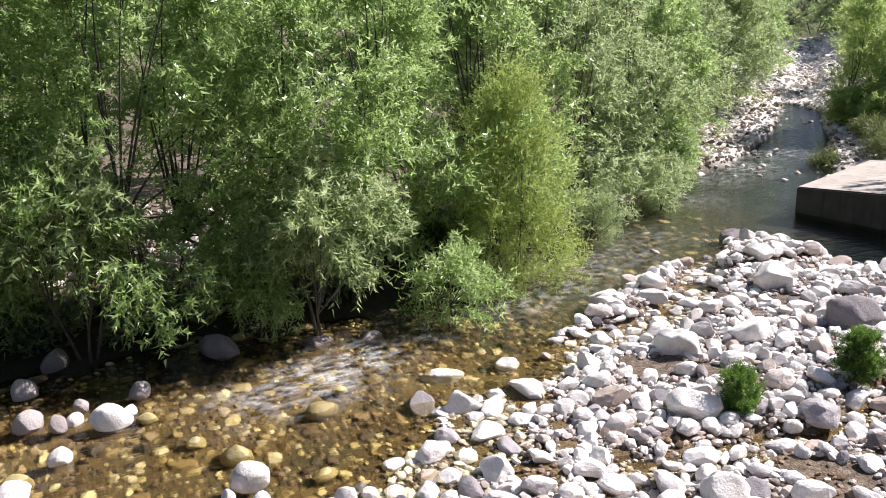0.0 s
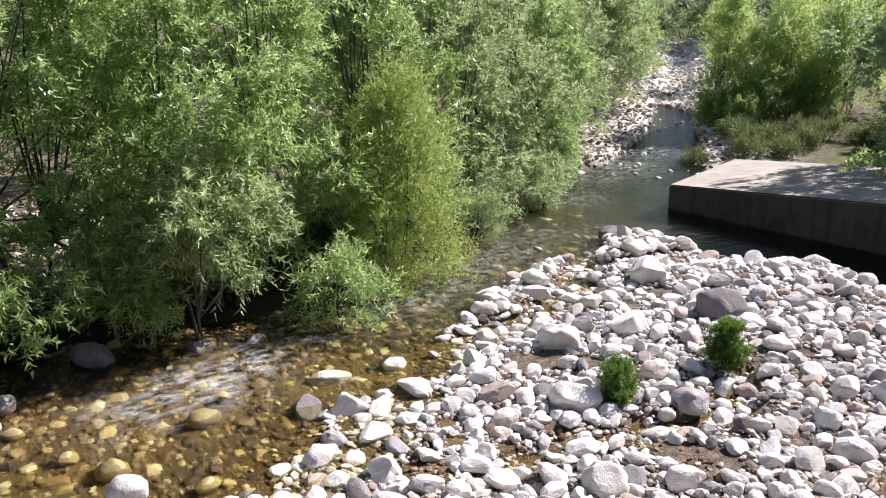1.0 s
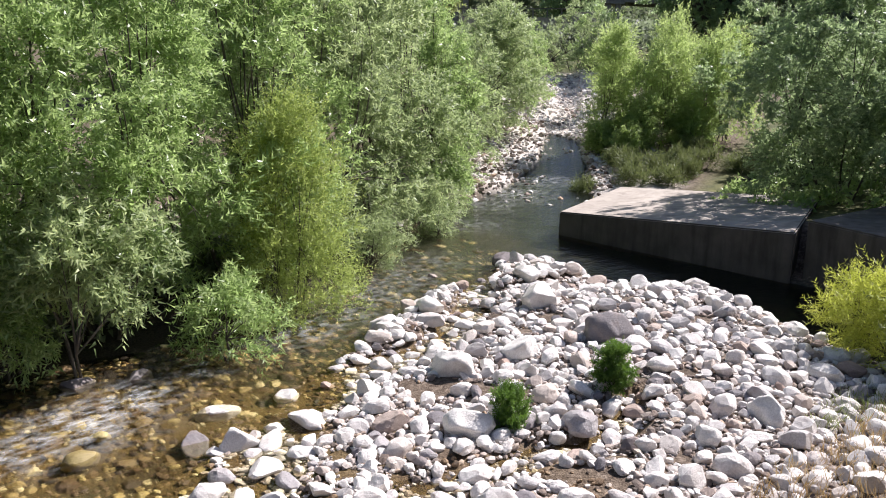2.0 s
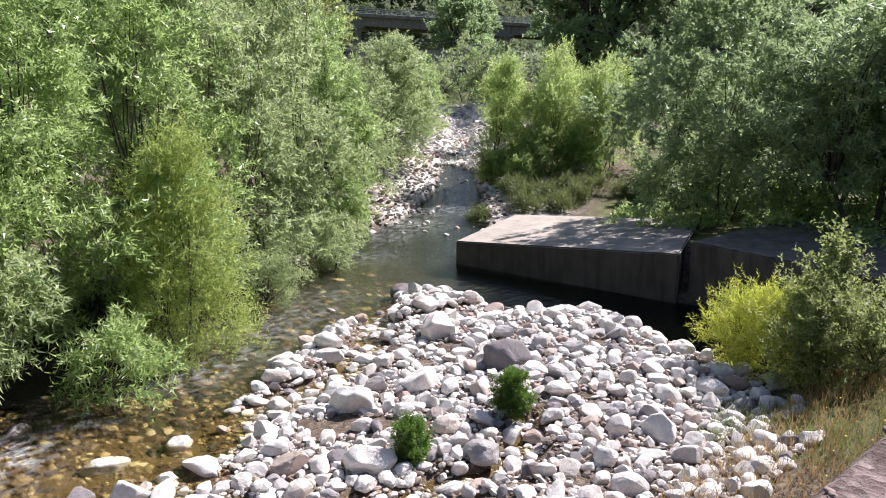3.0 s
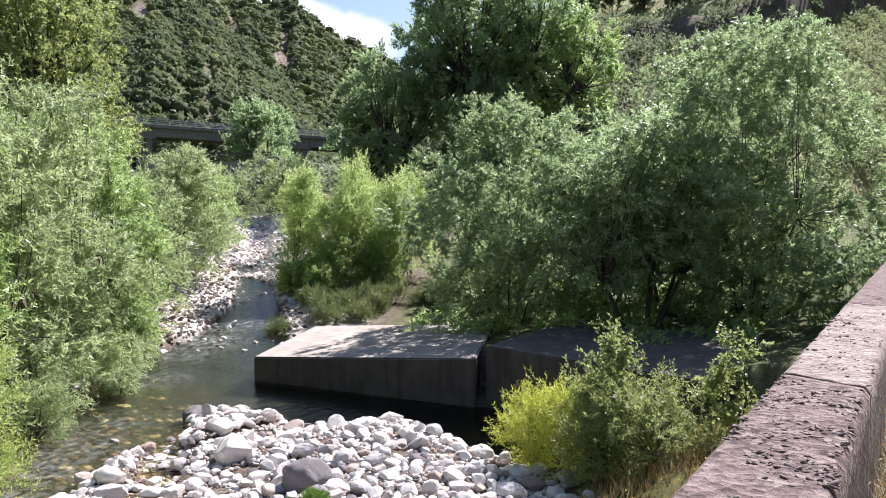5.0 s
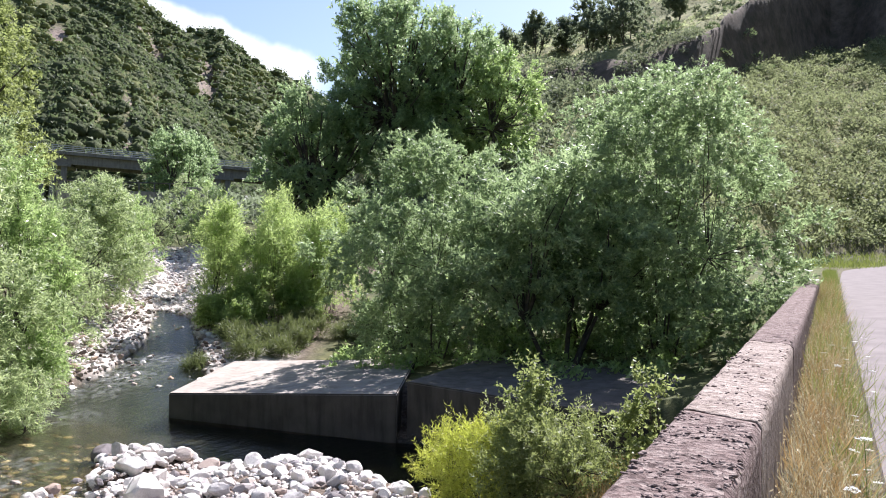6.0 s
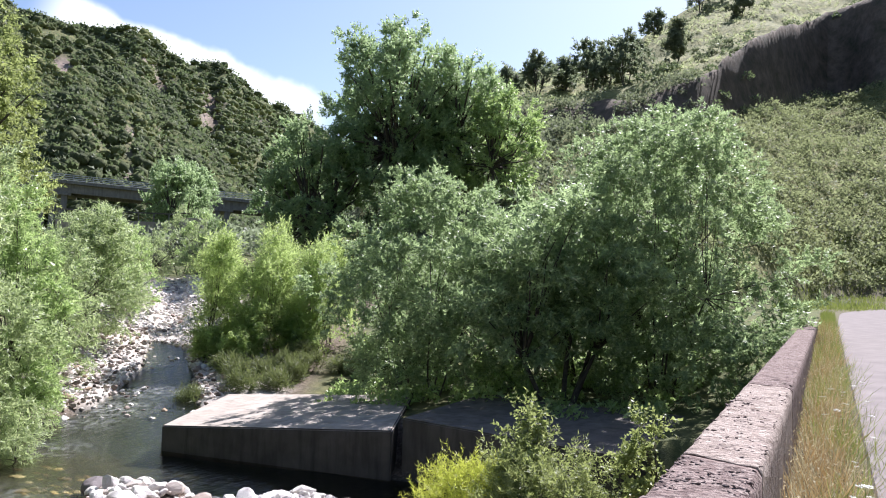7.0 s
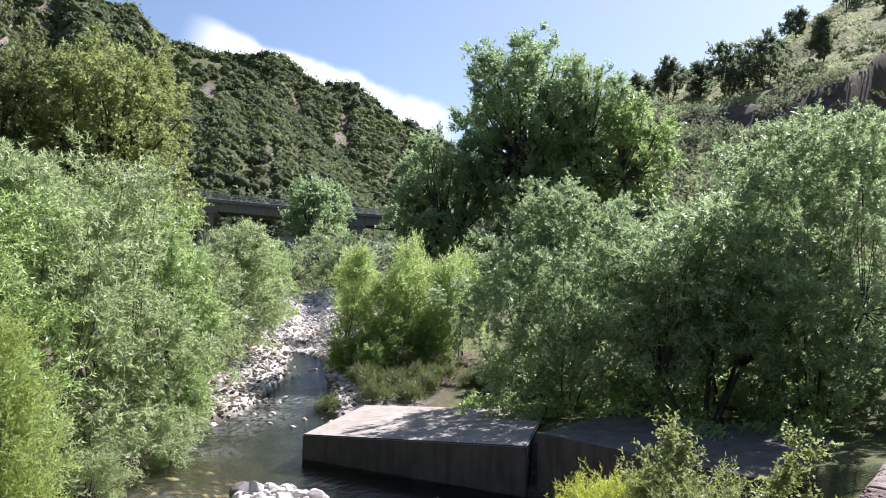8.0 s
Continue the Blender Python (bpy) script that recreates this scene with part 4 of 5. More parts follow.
tree("willow_tree", (24.3, 11.3), 7.6, 4.5, 60, 110000, M_TERRACE, "rounded silvery willow behind a concrete block", "tree", "willows on the terrace", 0.0, 6, (0.10, 0.046), 0.30, 56, trunk_r=0.035, size=(0.15, 0.25))
tree("willow_tree", (26.8, 4.4), 9.6, 5.3, 61, 140000, M_TERRACE, "tall dense willow at the end of the parapet", "tree", "willows on the terrace", 0.0, 6, (0.105, 0.048), 0.32, 64, trunk_r=0.035, size=(0.14, 0.25), shape=(0.85, 1.0, 0.95, 0.75, 0.45))
# Filler willow added between these two to throw shade over the square block.
tree("willow_tree", (23.4, 6.6), 6.6, 3.8, 62, 40000, M_TERRACE, "silvery willow deep in shade", "tree", "willows on the terrace", 0.2, 4, (0.15, 0.055), 0.4, 44)
# Hidden willows, added only to shade the lower crowns in front.
for k, (at, top, rad) in enumerate((((32.0, 4.6), 9.2, 4.4), ((32.0, 10.6), 7.8, 4.2), ((30.5, 8.0), 7.6, 3.4), ((33.5, 15.0), 6.0, 3.4))):
    tree("willow_tree", at, top, rad, 130 + k, 15000, M_TERRACE, "unseen willow added behind larger willows to shade them", "tree", "willow thicket", 0.0, 3, (0.26, 0.10), 0.5, 40)
for k, (at, top, rad, n) in enumerate((((27.5, 22.9), 5.4, 1.25, 15000), ((28.6, 23.6), 4.5, 1.1, 10000), ((29.0, 21.6), 4.4, 1.25, 12000), ((30.4, 21.9), 5.8, 1.4, 15000), ((30.4, 20.0), 4.9, 1.3, 13000),
                                       ((32.6, 20.6), 5.3, 1.5, 12000), ((33.0, 23.8), 5.2, 1.5, 9000), ((33.8, 28.6), 4.2, 1.3, 7000), ((35.5, 26.5), 4.6, 1.5, 6000))):
    tree("willow_tree", at, top, rad, 63 + 200 * k, n, M_YELLOW, "slender young yellow-green willow by the stream", "tree", "young willows", 0.0, 3, (0.13, 0.036), 0.42, 26, 12, -0.1, shape=(0.95, 1.0, 0.95, 0.65, 0.25), size=(0.22, 0.4), trunk_r=0.03)

tree("poplar_tree", (64.0, 34.8), 18.0, 7.4, 70, 125000, M_POPLAR, "large dark-green poplar rising over the willows", "tree", "", 0.02, 3, (0.19, 0.14), 0.6, 110, 10, 0.0, 0.2, (0, 0), 0.35, (0.8, 0.95, 1.0, 1.0, 0.72), (0.15, 0.28))
tree("poplar_tree", (67.0, 30.0), 14.5, 5.6, 76, 32000, M_POPLAR, "dark-green poplar beside a larger one", "tree", "", 0.02, 3, (0.20, 0.15), 0.6, 70, 10, 0.0, 0.2, (0, 0), 0.3, (0.8, 0.95, 1.0, 1.0, 0.72), (0.15, 0.28))
tree("poplar_tree", (60.0, 40.5), 13.5, 6.0, 77, 32000, M_POPLAR, "dark-green poplar beside a larger one", "tree", "", 0.02, 3, (0.20, 0.15), 0.6, 70, 10, 0.0, 0.2, (0, 0), 0.3, (0.8, 0.95, 1.0, 1.0, 0.72), (0.15, 0.28))
tree("poplar_tree", (61.5, 44.0), 11.0, 3.8, 71, 22000, M_POPLAR, "dark-green tree below a large poplar", "tree", "", 0.02, 3, (0.22, 0.16), 0.6, 60, 10, 0.05, 0.2, (0, 0), 0.2)
tree("poplar_tree", (66.0, 25.5), 11.0, 4.6, 72, 20000, M_WILLOW, "light-green tree beside a large poplar", "tree", "", 0.02, 3, (0.22, 0.16), 0.6, 60, 10, 0.05, 0.2, (0, 0), 0.2)
tree("poplar_tree", (30.6, 47.5), 17.0, 6.6, 73, 74000, M_YELLOWISH, "tall green tree behind the stream willows", "tree", "", 0.02, 3, (0.21, 0.14), 0.7, 110, 10, 0.1, 0.2, (0, 0), 0.3, (0.9, 1.0, 1.0, 0.92, 0.65), (0.16, 0.28))
tree("poplar_tree", (25.0, 51.5), 17.0, 6.6, 78, 52000, M_SHADY, "tall dark-green tree behind the stream willows", "tree", "", 0.02, 3, (0.21, 0.14), 0.7, 100, 10, 0.1, 0.2, (0, 0), 0.3, (0.9, 1.0, 1.0, 0.92, 0.65), (0.16, 0.28))
tree("poplar_tree", (72.0, 68.5), 11.5, 4.6, 74, 30000, M_POPLAR, "broad green tree in front of a viaduct", "tree", "trees before the viaduct", 0.05, 3, (0.22, 0.16), 0.6, 60, 10, 0.05, 0.2, (0, 0), 0.25)
tree("poplar_tree", (82.0, 74.6), 11.5, 3.6, 75, 20000, M_POPLAR, "broad green tree in front of a viaduct", "tree", "trees before the viaduct", 0.05, 3, (0.22, 0.16), 0.6, 60, 10, 0.05, 0.2, (0, 0), 0.25)

OAK = "dark evergreen tree on a dry hillside"
for k, (az, r, top, rad, mat, label) in enumerate(((18.9, 118, 7.0, 3.0, M_OAK, OAK), (17.0, 122, 5.0, 2.4, M_OAK, OAK), (15.2, 117, 8.4, 3.2, M_OAK, OAK), (14.0, 114, 6.5, 2.8, M_OAK, OAK), (12.7, 110, 8.0, 3.8, M_OAK, OAK),
                                                   (11.0, 160, 6.5, 3.0, M_OAK, OAK), (9.4, 118, 6.4, 2.0, M_OLIVE, "slender grey-green tree on a grassy terrace"), (8.0, 163, 8.0, 4.2, M_OAK, OAK),
                                                   (6.6, 160, 8.0, 4.0, M_OAK, OAK), (5.4, 128, 5.0, 2.4, M_OLIVE, "grey bush above an eroded bank"), (2.5, 150, 6.0, 3.4, M_OAK, OAK), (21.0, 128, 5.0, 2.6, M_OAK, OAK))):
    away = float(hill_reach(az))
    r, top, rad = r * away, top * away ** 0.7, rad * away ** 0.7
    at = (r * math.cos(radians(az)), r * math.sin(radians(az)))
    tree("oak_tree", at, top, rad, 120 + k, 6500, mat, label, "tree", "trees on the hillside", 0.12, 3, (0.32, 0.24), 0.7, 26, 10, 0.0, 0.2, (0, 0), 0.12)

# ---- shrubs and herbs round the bar ----
tree("lime_shrub", (13.9, 5.4), 1.65, 0.95, 80, 16000, M_LIME, "bright lime-yellow feathery shrub at the foot of the bank", "shrub", "", 0.1, 5, (0.09, 0.016), 0.3, 26, 14, -0.05, 0.05, (0, 0), 0.02)
tree("green_shrub", (14.3, 3.9), 1.8, 1.6, 81, 26000, M_SHRUB, "bushy green shrub below the parapet", "shrub", "", 0.0, 5, (0.08, 0.028), 0.3, 34, 12, 0.05, 0.05, (0, 0), 0.03)
tree("poplar_sapling", (14.4, 4.4), 2.7, 0.55, 82, 2600, M_SHRUB, "poplar sapling with pale round leaves", "sapling", "saplings by the bank", 0.3, 2, (0.08, 0.06), 0.25, 9, 8, 0.05, 0.05, (0, 0), 0.025)
tree("poplar_sapling", (15.2, 2.4), 2.0, 0.5, 83, 1900, M_SHRUB, "poplar sapling with pale round leaves", "sapling", "saplings by the bank", 0.02, 2, (0.08, 0.06), 0.25, 8, 8, 0.05, 0.05, (0, 0), 0.025)
for k, (x, y) in enumerate(((24.6, 19.4), (25.6, 19.2), (26.6, 19.0), (25.2, 20.3), (27.5, 18.2), (22.7, 19.9), (23.8, 18.6), (24.6, 17.6), (26.0, 17.9), (28.4, 17.2), (29.0, 19.6))):
    tree("reed_clump", (x, y), 0.6 if k < 5 else 0.4, 0.55, 90 + k, 2000, M_REED, "low green reeds behind the concrete block", "reeds", "reed clumps", 0.0, 3, (0.22, 0.02), 0.3, 8, 10, -0.25, 0.05, (0, 0), 0.015)
for at, top, rad, seed, n, label in (((7.52, 7.32), 0.58, 0.25, 100, 9000, "small round green weed tuft among white stones"), ((9.36, 7.12), 0.78, 0.27, 101, 11000, "upright green weed tuft among white stones")):
    tree("weed_tuft", at, top, rad, seed, n, M_TUFT, label, "weed", "weed tufts", 0.0, 3, (0.042, 0.016), 0.09, 22, 10, -0.15, 0.03, (0, 0), 0.010, (0.85, 1.0, 1.0, 0.9, 0.6), (0.3, 0.45))

# ---- concrete blocks ----
def slab(name, corners, low, at, label, cap):
    """A cast block whose top has the given corners, in order round it."""
    bm = bmesh.new()
    o = Vector(at)
    tops = [bm.verts.new(Vector(c) - o) for c in corners]
    lows = [bm.verts.new(Vector((c[0], c[1], low)) - o) for c in corners]
    bm.faces.new(tops)
    bm.faces.new(lows[::-1])
    n = len(corners)
    for i in range(n):
        j = (i + 1) % n
        bm.faces.new((tops[j], tops[i], lows[i], lows[j]))
    bmesh.ops.recalc_face_normals(bm, faces=bm.faces)
    bmesh.ops.bevel(bm, geom=list(bm.edges), offset=0.035, segments=2, affect="EDGES")
    base = thing(name, at, label, "concrete block", "concrete blocks")
    body = part("cast_body", bm, cap, base)
    # Sides get the copy with shade put into its colour; the top keeps cap.
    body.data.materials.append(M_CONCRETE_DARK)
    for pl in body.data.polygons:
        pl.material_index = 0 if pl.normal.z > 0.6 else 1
    return base


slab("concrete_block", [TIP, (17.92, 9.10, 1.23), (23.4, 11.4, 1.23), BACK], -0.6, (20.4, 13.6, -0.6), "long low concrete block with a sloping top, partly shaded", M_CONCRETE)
# The willows' shade is also painted into this block's top colour.
slab("concrete_block", [(18.25, 9.0, 1.5), (16.85, 3.2, 1.5), (22.7, 2.6, 1.5), (23.2, 8.9, 1.5)], -0.6, (19.1, 6.3, -0.6), "square concrete block in the shade of willows", M_CONCRETE_SHADE)

# ---- bridge: parapet, road ----
def parapet_top(x):
    return 4.20 - 0.0145 * x


def parapet_segment(x0, x1, mat, seed, skew0, skew1, rough, step, label):
    """A length of parapet with an uneven worn top."""
    rng = np.random.default_rng(seed)
    xs = np.linspace(0, 1, max(2, int((x1 - x0) / step)))
    prof = [(-0.17, -0.95), (-0.17, -0.5), (-0.17, -0.12), (-0.165, -0.03), (-0.14, 0.0)] + [(-0.14 + 0.385 * k / 11, 0.004) for k in range(1, 11)] + [(0.245, 0.0), (0.275, -0.03), (0.28, -0.12), (0.28, -0.6), (0.28, -2.2), (0.28, -4.8)]
    vs = []
    for u in xs:
        for py, pz in prof:
            f = (py + 0.17) / 0.42
            a, b2 = x0 + skew0 * f, x1 + skew1 * f
            vs.append((a + (b2 - a) * u, py, parapet_top(a + (b2 - a) * u) + pz))
    v = np.array(vs)
    n1 = fbm(v[:, 0] * 9, v[:, 1] * 9 + v[:, 2] * 9, seed, 3)
    n2 = fbm(v[:, 0] * 2, v[:, 1] * 2 + v[:, 2] * 2, seed + 5, 2)
    lump = np.maximum(0, vnoise(v[:, 0] * 14, v[:, 1] * 14 + v[:, 2] * 14, seed + 9) - 0.25) + 0.35 * vnoise(v[:, 0] * 26, v[:, 1] * 26 + v[:, 2] * 26, seed + 11)
    amount = rough * (0.012 * n1 + 0.006 * n2 + 0.016 * lump)
    is_top = np.tile(np.array([1.0 if pz > -0.2 else 0.5 for _, pz in prof]), len(xs))
    v[:, 2] += amount * is_top
    v[:, 1] += 0.6 * amount * np.sign(v[:, 1] - 0.04)
    k = len(prof)
    i = np.arange(len(xs) - 1)[:, None] * k + np.arange(k - 1)[None]
    quads = np.stack([i, i + k, i + k + 1, i + 1], -1).reshape(-1, 4)
    me = mesh_np("parapet_length", v, quads[:, ::-1], mat, True)
    bm = bmesh.new()
    bm.from_mesh(me)
    bm.verts.ensure_lookup_table()
    for s in (0, (len(xs) - 1) * k):
        ring = [bm.verts[s + q] for q in range(k)]
        bm.faces.new(ring if s else ring[::-1])
    bmesh.ops.recalc_face_normals(bm, faces=bm.faces)
    bm.to_mesh(me)
    bm.free()
    ob = new("parapet_length", me)
    ob.parent = parapet
    ob["label"] = label
    return ob


parapet = thing("parapet", (0, 0, 0), "old rough masonry parapet along the road edge", "parapet", kind="structure")
parapet_segment(-60, -8, M_PAR_A, 5, 0, 0, 1.0, 0.4, "purple-brown weathered length")
parapet_segment(-7.97, 4.965, M_PAR_A, 6, 0, 0.20, 0.22, 0.035, "purple-brown length with lumpy lichened top")
parapet_segment(4.995, 8.93, M_PAR_B, 7, 0.20, 0.26, 0.5, 0.035, "pale pebbly broken length")
parapet_segment(8.96, 30.6, M_PAR_A, 8, 0.26, 0, 0.5, 0.07, "smoother purple-brown length")
part("painted_end", box_bm(30.63, 31.3, -0.165, 0.245, 1.0, parapet_top(31) + 0.02, 0.02), M_WHITE, parapet, "white painted end stone")

ROAD = [(-80, -3.3), (40, -3.3), (56, -3.6), (66, -5.4), (74, -9.5), (80, -16), (84, -25), (86, -42)]


def build_road():
    pts = []
    for (x0, y0), (x1, y1) in zip(ROAD[:-1], ROAD[1:]):
        for k in range(12):
            pts.append((x0 + (x1 - x0) * k / 12, y0 + (y1 - y0) * k / 12))
    p = np.array(pts)
    for _ in range(6):
        p[1:-1] = (p[:-2] + 2 * p[1:-1] + p[2:]) / 4
    t = np.gradient(p, axis=0)
    t /= np.linalg.norm(t, axis=1, keepdims=True)
    nrm = np.stack([-t[:, 1], t[:, 0]], 1)
    rows = []
    for off, z in ((2.47, 3.2), (2.44, 3.30), (0, 3.34), (-2.6, 3.30), (-2.63, 3.2)):
        q = p + nrm * off
        rows.append(np.column_stack([q, np.full(len(q), z)]))
    v = np.stack(rows, 1).reshape(-1, 3)
    k = 5
    i = np.arange(len(p) - 1)[:, None] * k + np.arange(k - 1)[None]
    me = mesh_np("road", v, np.stack([i, i + 1, i + k + 1, i + k], -1).reshape(-1, 4)[:, ::-1], M_ASPHALT, False)
    return tagged(new("road", me), "narrow sun-bleached asphalt road bending away", "road", kind="structure")


build_road()

# ---- stones ----
def joined_stones(name, xyz, size, templates, seed, mat, label, category="stones", soft=False):
    rng = np.random.default_rng(seed)
    xyz, size = np.asarray(xyz, float), np.asarray(size, float)
    rot = turn_rows(rng, len(xyz))
    pick = rng.integers(0, len(templates), len(xyz))
    vs, fs, base = [], [], 0
    for k, (tv, tf) in enumerate(templates):
        sel = np.nonzero(pick == k)[0]
        if not len(sel):
            continue
        v = np.einsum("nij,vj->nvi", rot[sel], tv) * size[sel, None, None] + xyz[sel, None]
        vs.append(v.reshape(-1, 3))
        fs.append((tf[None] + (np.arange(len(sel)) * len(tv))[:, None, None]).reshape(-1, 3) + base)
        base += len(sel) * len(tv)
    me = mesh_np(name, np.concatenate(vs), np.concatenate(fs), mat, soft)
    return tagged(new(name, me), label, category, kind="stuff")


class Darts:
    """Throws discs that keep apart from one another."""

    def __init__(self, cell=0.6):
        self.cell, self.grid, self.items = cell, {}, []

    def fits(self, x, y, r, near=0.8):
        i, j = int(x // self.cell), int(y // self.cell)
        for a in (i - 1, i, i + 1):
            for b2 in (j - 1, j, j + 1):
                for qx, qy, qr in self.grid.get((a, b2), ()):
                    if (qx - x) ** 2 + (qy - y) ** 2 < (near * (qr + r)) ** 2:
                        return False
        return True

    def add(self, x, y, r):
        self.grid.setdefault((int(x // self.cell), int(y // self.cell)), []).append((x, y, r))
        self.items.append((x, y, r))


BOULDERS = [(4.40, 9.20, 0.27, "rounded white boulder at the water's edge"), (5.50, 9.32, 0.34, "big pale boulder with a shaded flank"), (5.98, 9.05, 0.2, "small white boulder beside a bigger one"),
            (7.02, 7.55, 0.34, "smooth oval pale boulder by a weed tuft"), (3.55, 8.22, 0.24, "rounded white boulder at the water's edge"), 
            (6.0, 5.88, 0.30, "flat pale boulder among pale cobbles"), (13.9, 14.5, 0.40, "flat dark boulder at the tip of the bar"), (10.97, 8.6, 0.46, "big dark-grey boulder in the bar"),
            (10.46, 5.24, 0.33, "rounded pale boulder among pale cobbles"), (5.69, 10.3, 0.22, "white boulder beside the stream"), 
            (3.95, 9.65, 0.30, "dark wet boulder in the stream"), (4.6, 10.4, 0.32, "flat white boulder in the stream"),
            (12.4, 12.2, 0.42, "big grey boulder in the bar"), (11.3, 10.6, 0.40, "big white boulder in the bar"), (9.6, 11.9, 0.3, "pale boulder at the water's edge"),
            (8.6, 12.0, 0.34, "pale boulder at the water's edge"), (8.0, 9.2, 0.34, "angular white boulder among pale cobbles"), (4.1, 12.4, 0.3, "dark mossy boulder under the willows"),
            (1.6, 12.9, 0.38, "dark mossy boulder under the willows"), (3.2, 12.6, 0.3, "dark mossy boulder under the willows"), (9.3, 9.0, 0.3, "angular white boulder among pale cobbles")]
M_DARK_STONE = stone_material("dark_rock", [(0.0, (0.17, 0.15, 0.155)), (1.0, (0.26, 0.24, 0.245))], per_object=True)
darts = Darts()
TEMPL_FINE = [stone_template(200 + k, 4) for k in range(10)]
TEMPL_MID = [stone_template(230 + k, 2) for k in range(12)]
TEMPL_LOW = [stone_template(260 + k, 1) for k in range(10)]
rng = np.random.default_rng(77)
for k, (x, y, r, label) in enumerate(BOULDERS):
    tv, tf = TEMPL_FINE[k % 10]
    darts.add(x, y, r)
    mat = M_DARK_STONE if "dark" in label else M_PALE_ONE
    me = mesh_np("boulder", tv * r, tf, mat, True)
    ob = tagged(new("boulder", me), label, "boulder", "boulders on the bar")
    ob.location = (x, y, float(ground_z(x, y)) + 0.28 * r)
    ob.scale = (1, 1, 1.25 if "white" in label else 1.0)
    ob.rotation_euler = (0.1 * math.sin(k), 0.12 * math.cos(k * 2), k * 1.7)


M_ALGAE = stone_material("yellow_algae_stone", [(0.0, (0.26, 0.20, 0.08)), (1.0, (0.42, 0.35, 0.16))], per_object=True, wet=0.6)
M_GREY_STONE = stone_material("wet_grey_stone", [(0.0, (0.16, 0.14, 0.14)), (1.0, (0.38, 0.34, 0.33))], per_object=True, wet=0.4)
WHITE, GREY, YELLOW = "round white boulder in the stream", "grey wet boulder in the stream", "yellow algae-covered stone under the water"
for k, (x, y, r, up, label) in enumerate(((-0.09, 10.86, 0.28, 0.55, WHITE), (0.30, 11.67, 0.19, 0.5, GREY), (-1.14, 11.25, 0.21, 0.4, GREY), (-0.78, 11.07, 0.16, 0.4, GREY), (-0.57, 11.16, 0.13, 0.4, WHITE), (-0.5, 11.59, 0.13, 0.4, GREY),
                                           (0.15, 11.14, 0.11, 0.4, WHITE), (0.36, 10.91, 0.18, -0.5, YELLOW), (-0.72, 10.12, 0.17, 0.25, WHITE), (-1.21, 9.85, 0.22, -1.0, YELLOW), (-1.19, 9.29, 0.26, 0.4, WHITE),
                                           (1.38, 8.47, 0.25, 0.45, WHITE), (1.07, 8.26, 0.11, 0.4, WHITE), (1.40, 8.06, 0.11, 0.4, WHITE), (2.3, 7.67, 0.15, 0.4, WHITE), (2.62, 10.12, 0.25, -0.8, YELLOW), (1.36, 9.33, 0.25, -0.8, YELLOW),
                                           (2.23, 8.4, 0.2, -0.8, YELLOW), (-1.27, 12.48, 0.23, 0.3, GREY), (-0.92, 13.44, 0.26, 0.4, GREY), (3.0, 10.6, 0.16, -0.6, YELLOW), (0.9, 9.9, 0.15, -1.0, YELLOW))):
    tv, tf = TEMPL_FINE[(k * 3 + 1) % 10]
    tv = 0.55 * tv + 0.45 * tv / np.linalg.norm(tv, axis=1, keepdims=True) * [0.95, 0.85, 0.8]
    darts.add(x, y, r)
    me = mesh_np("boulder", tv * r, tf, {WHITE: M_PALE_ONE, GREY: M_GREY_STONE, YELLOW: M_ALGAE}[label], True)
    ob = tagged(new("boulder", me), label, "boulder", "boulders in the stream")
    ob.location = (x, y, float(water_level(x, y)) + up * r * 0.7)
    ob.scale = (1, 1, 1.25)
    ob.rotation_euler = (0.2 * math.sin(k), 0.2 * math.cos(k * 2), k * 1.7)


def scatter(count, r0, r1, area, test, near=0.8):
    made = []
    xs = rng.uniform(area[0], area[1], count)
    ys = rng.uniform(area[2], area[3], count)
    rs = rng.uniform(r0, r1, count)
    zs = ground_z(xs, ys)
    ok = test(xs, ys, zs)
    for x, y, r, z, o in zip(xs, ys, rs, zs, ok):
        if o and darts.fits(x, y, r, near):
            darts.add(x, y, r)
            made.append((x, y, z, r))
    return made


def on_bar(x, y, z):
    w = water_level(x, y)
    dc, hw = along(x, y, RIVER)
    return (z > w - 0.10) & (behind_block(x, y) < -0.15) & (y < 16.5) & (dc > hw * 0.8) & ((x < 12.8) | (y > 4.8)) & ((x < 11.5) | (y > 4.0)) & (y < 9.6 + 0.45 * x) & (vnoise(x / 0.9, y / 0.9, 51) > -0.9 + 0.75 * smooth(9, 3, x))


def in_stream(x, y, z):
    w = water_level(x, y)
    return (z < w - 0.02) & (lattice(x * 977, y * 977, 3) > 0.7 * smooth(6.5, 9, x)) & (behind_block(x, y) < -0.15)


AREA = (-3, 17.3, 3.4, 16.5)
dry = scatter(1500, 0.17, 0.27, AREA, on_bar, 0.80)
dry = dry[:260] + scatter(9000, 0.11, 0.18, AREA, on_bar, 0.70)[:1900]
dry += scatter(30000, 0.06, 0.11, AREA, on_bar, 0.64)[:5600]
small = scatter(26000, 0.05, 0.08, AREA, on_bar, 0.56)[:2600] + scatter(34000, 0.03, 0.06, (-1, 15, 3.4, 14), on_bar, 0.54)[:5000] + scatter(30000, 0.018, 0.035, (1.5, 11, 3.6, 10), on_bar, 0.5)[:3600]
wet = scatter(900, 0.14, 0.24, (-8, 15, 6.2, 18), in_stream, 0.8)[:170] + scatter(6000, 0.07, 0.15, (-8, 15, 6.2, 18), in_stream, 0.68)[:1500] + scatter(20000, 0.03, 0.08, (-5, 14, 6.2, 16), in_stream, 0.62)[:6500]


def on_margin(x, y, z):
    return (np.abs(z - water_level(x, y)) < 0.075) & (behind_block(x, y) < -0.15) & (y < 9.6 + 0.45 * x)


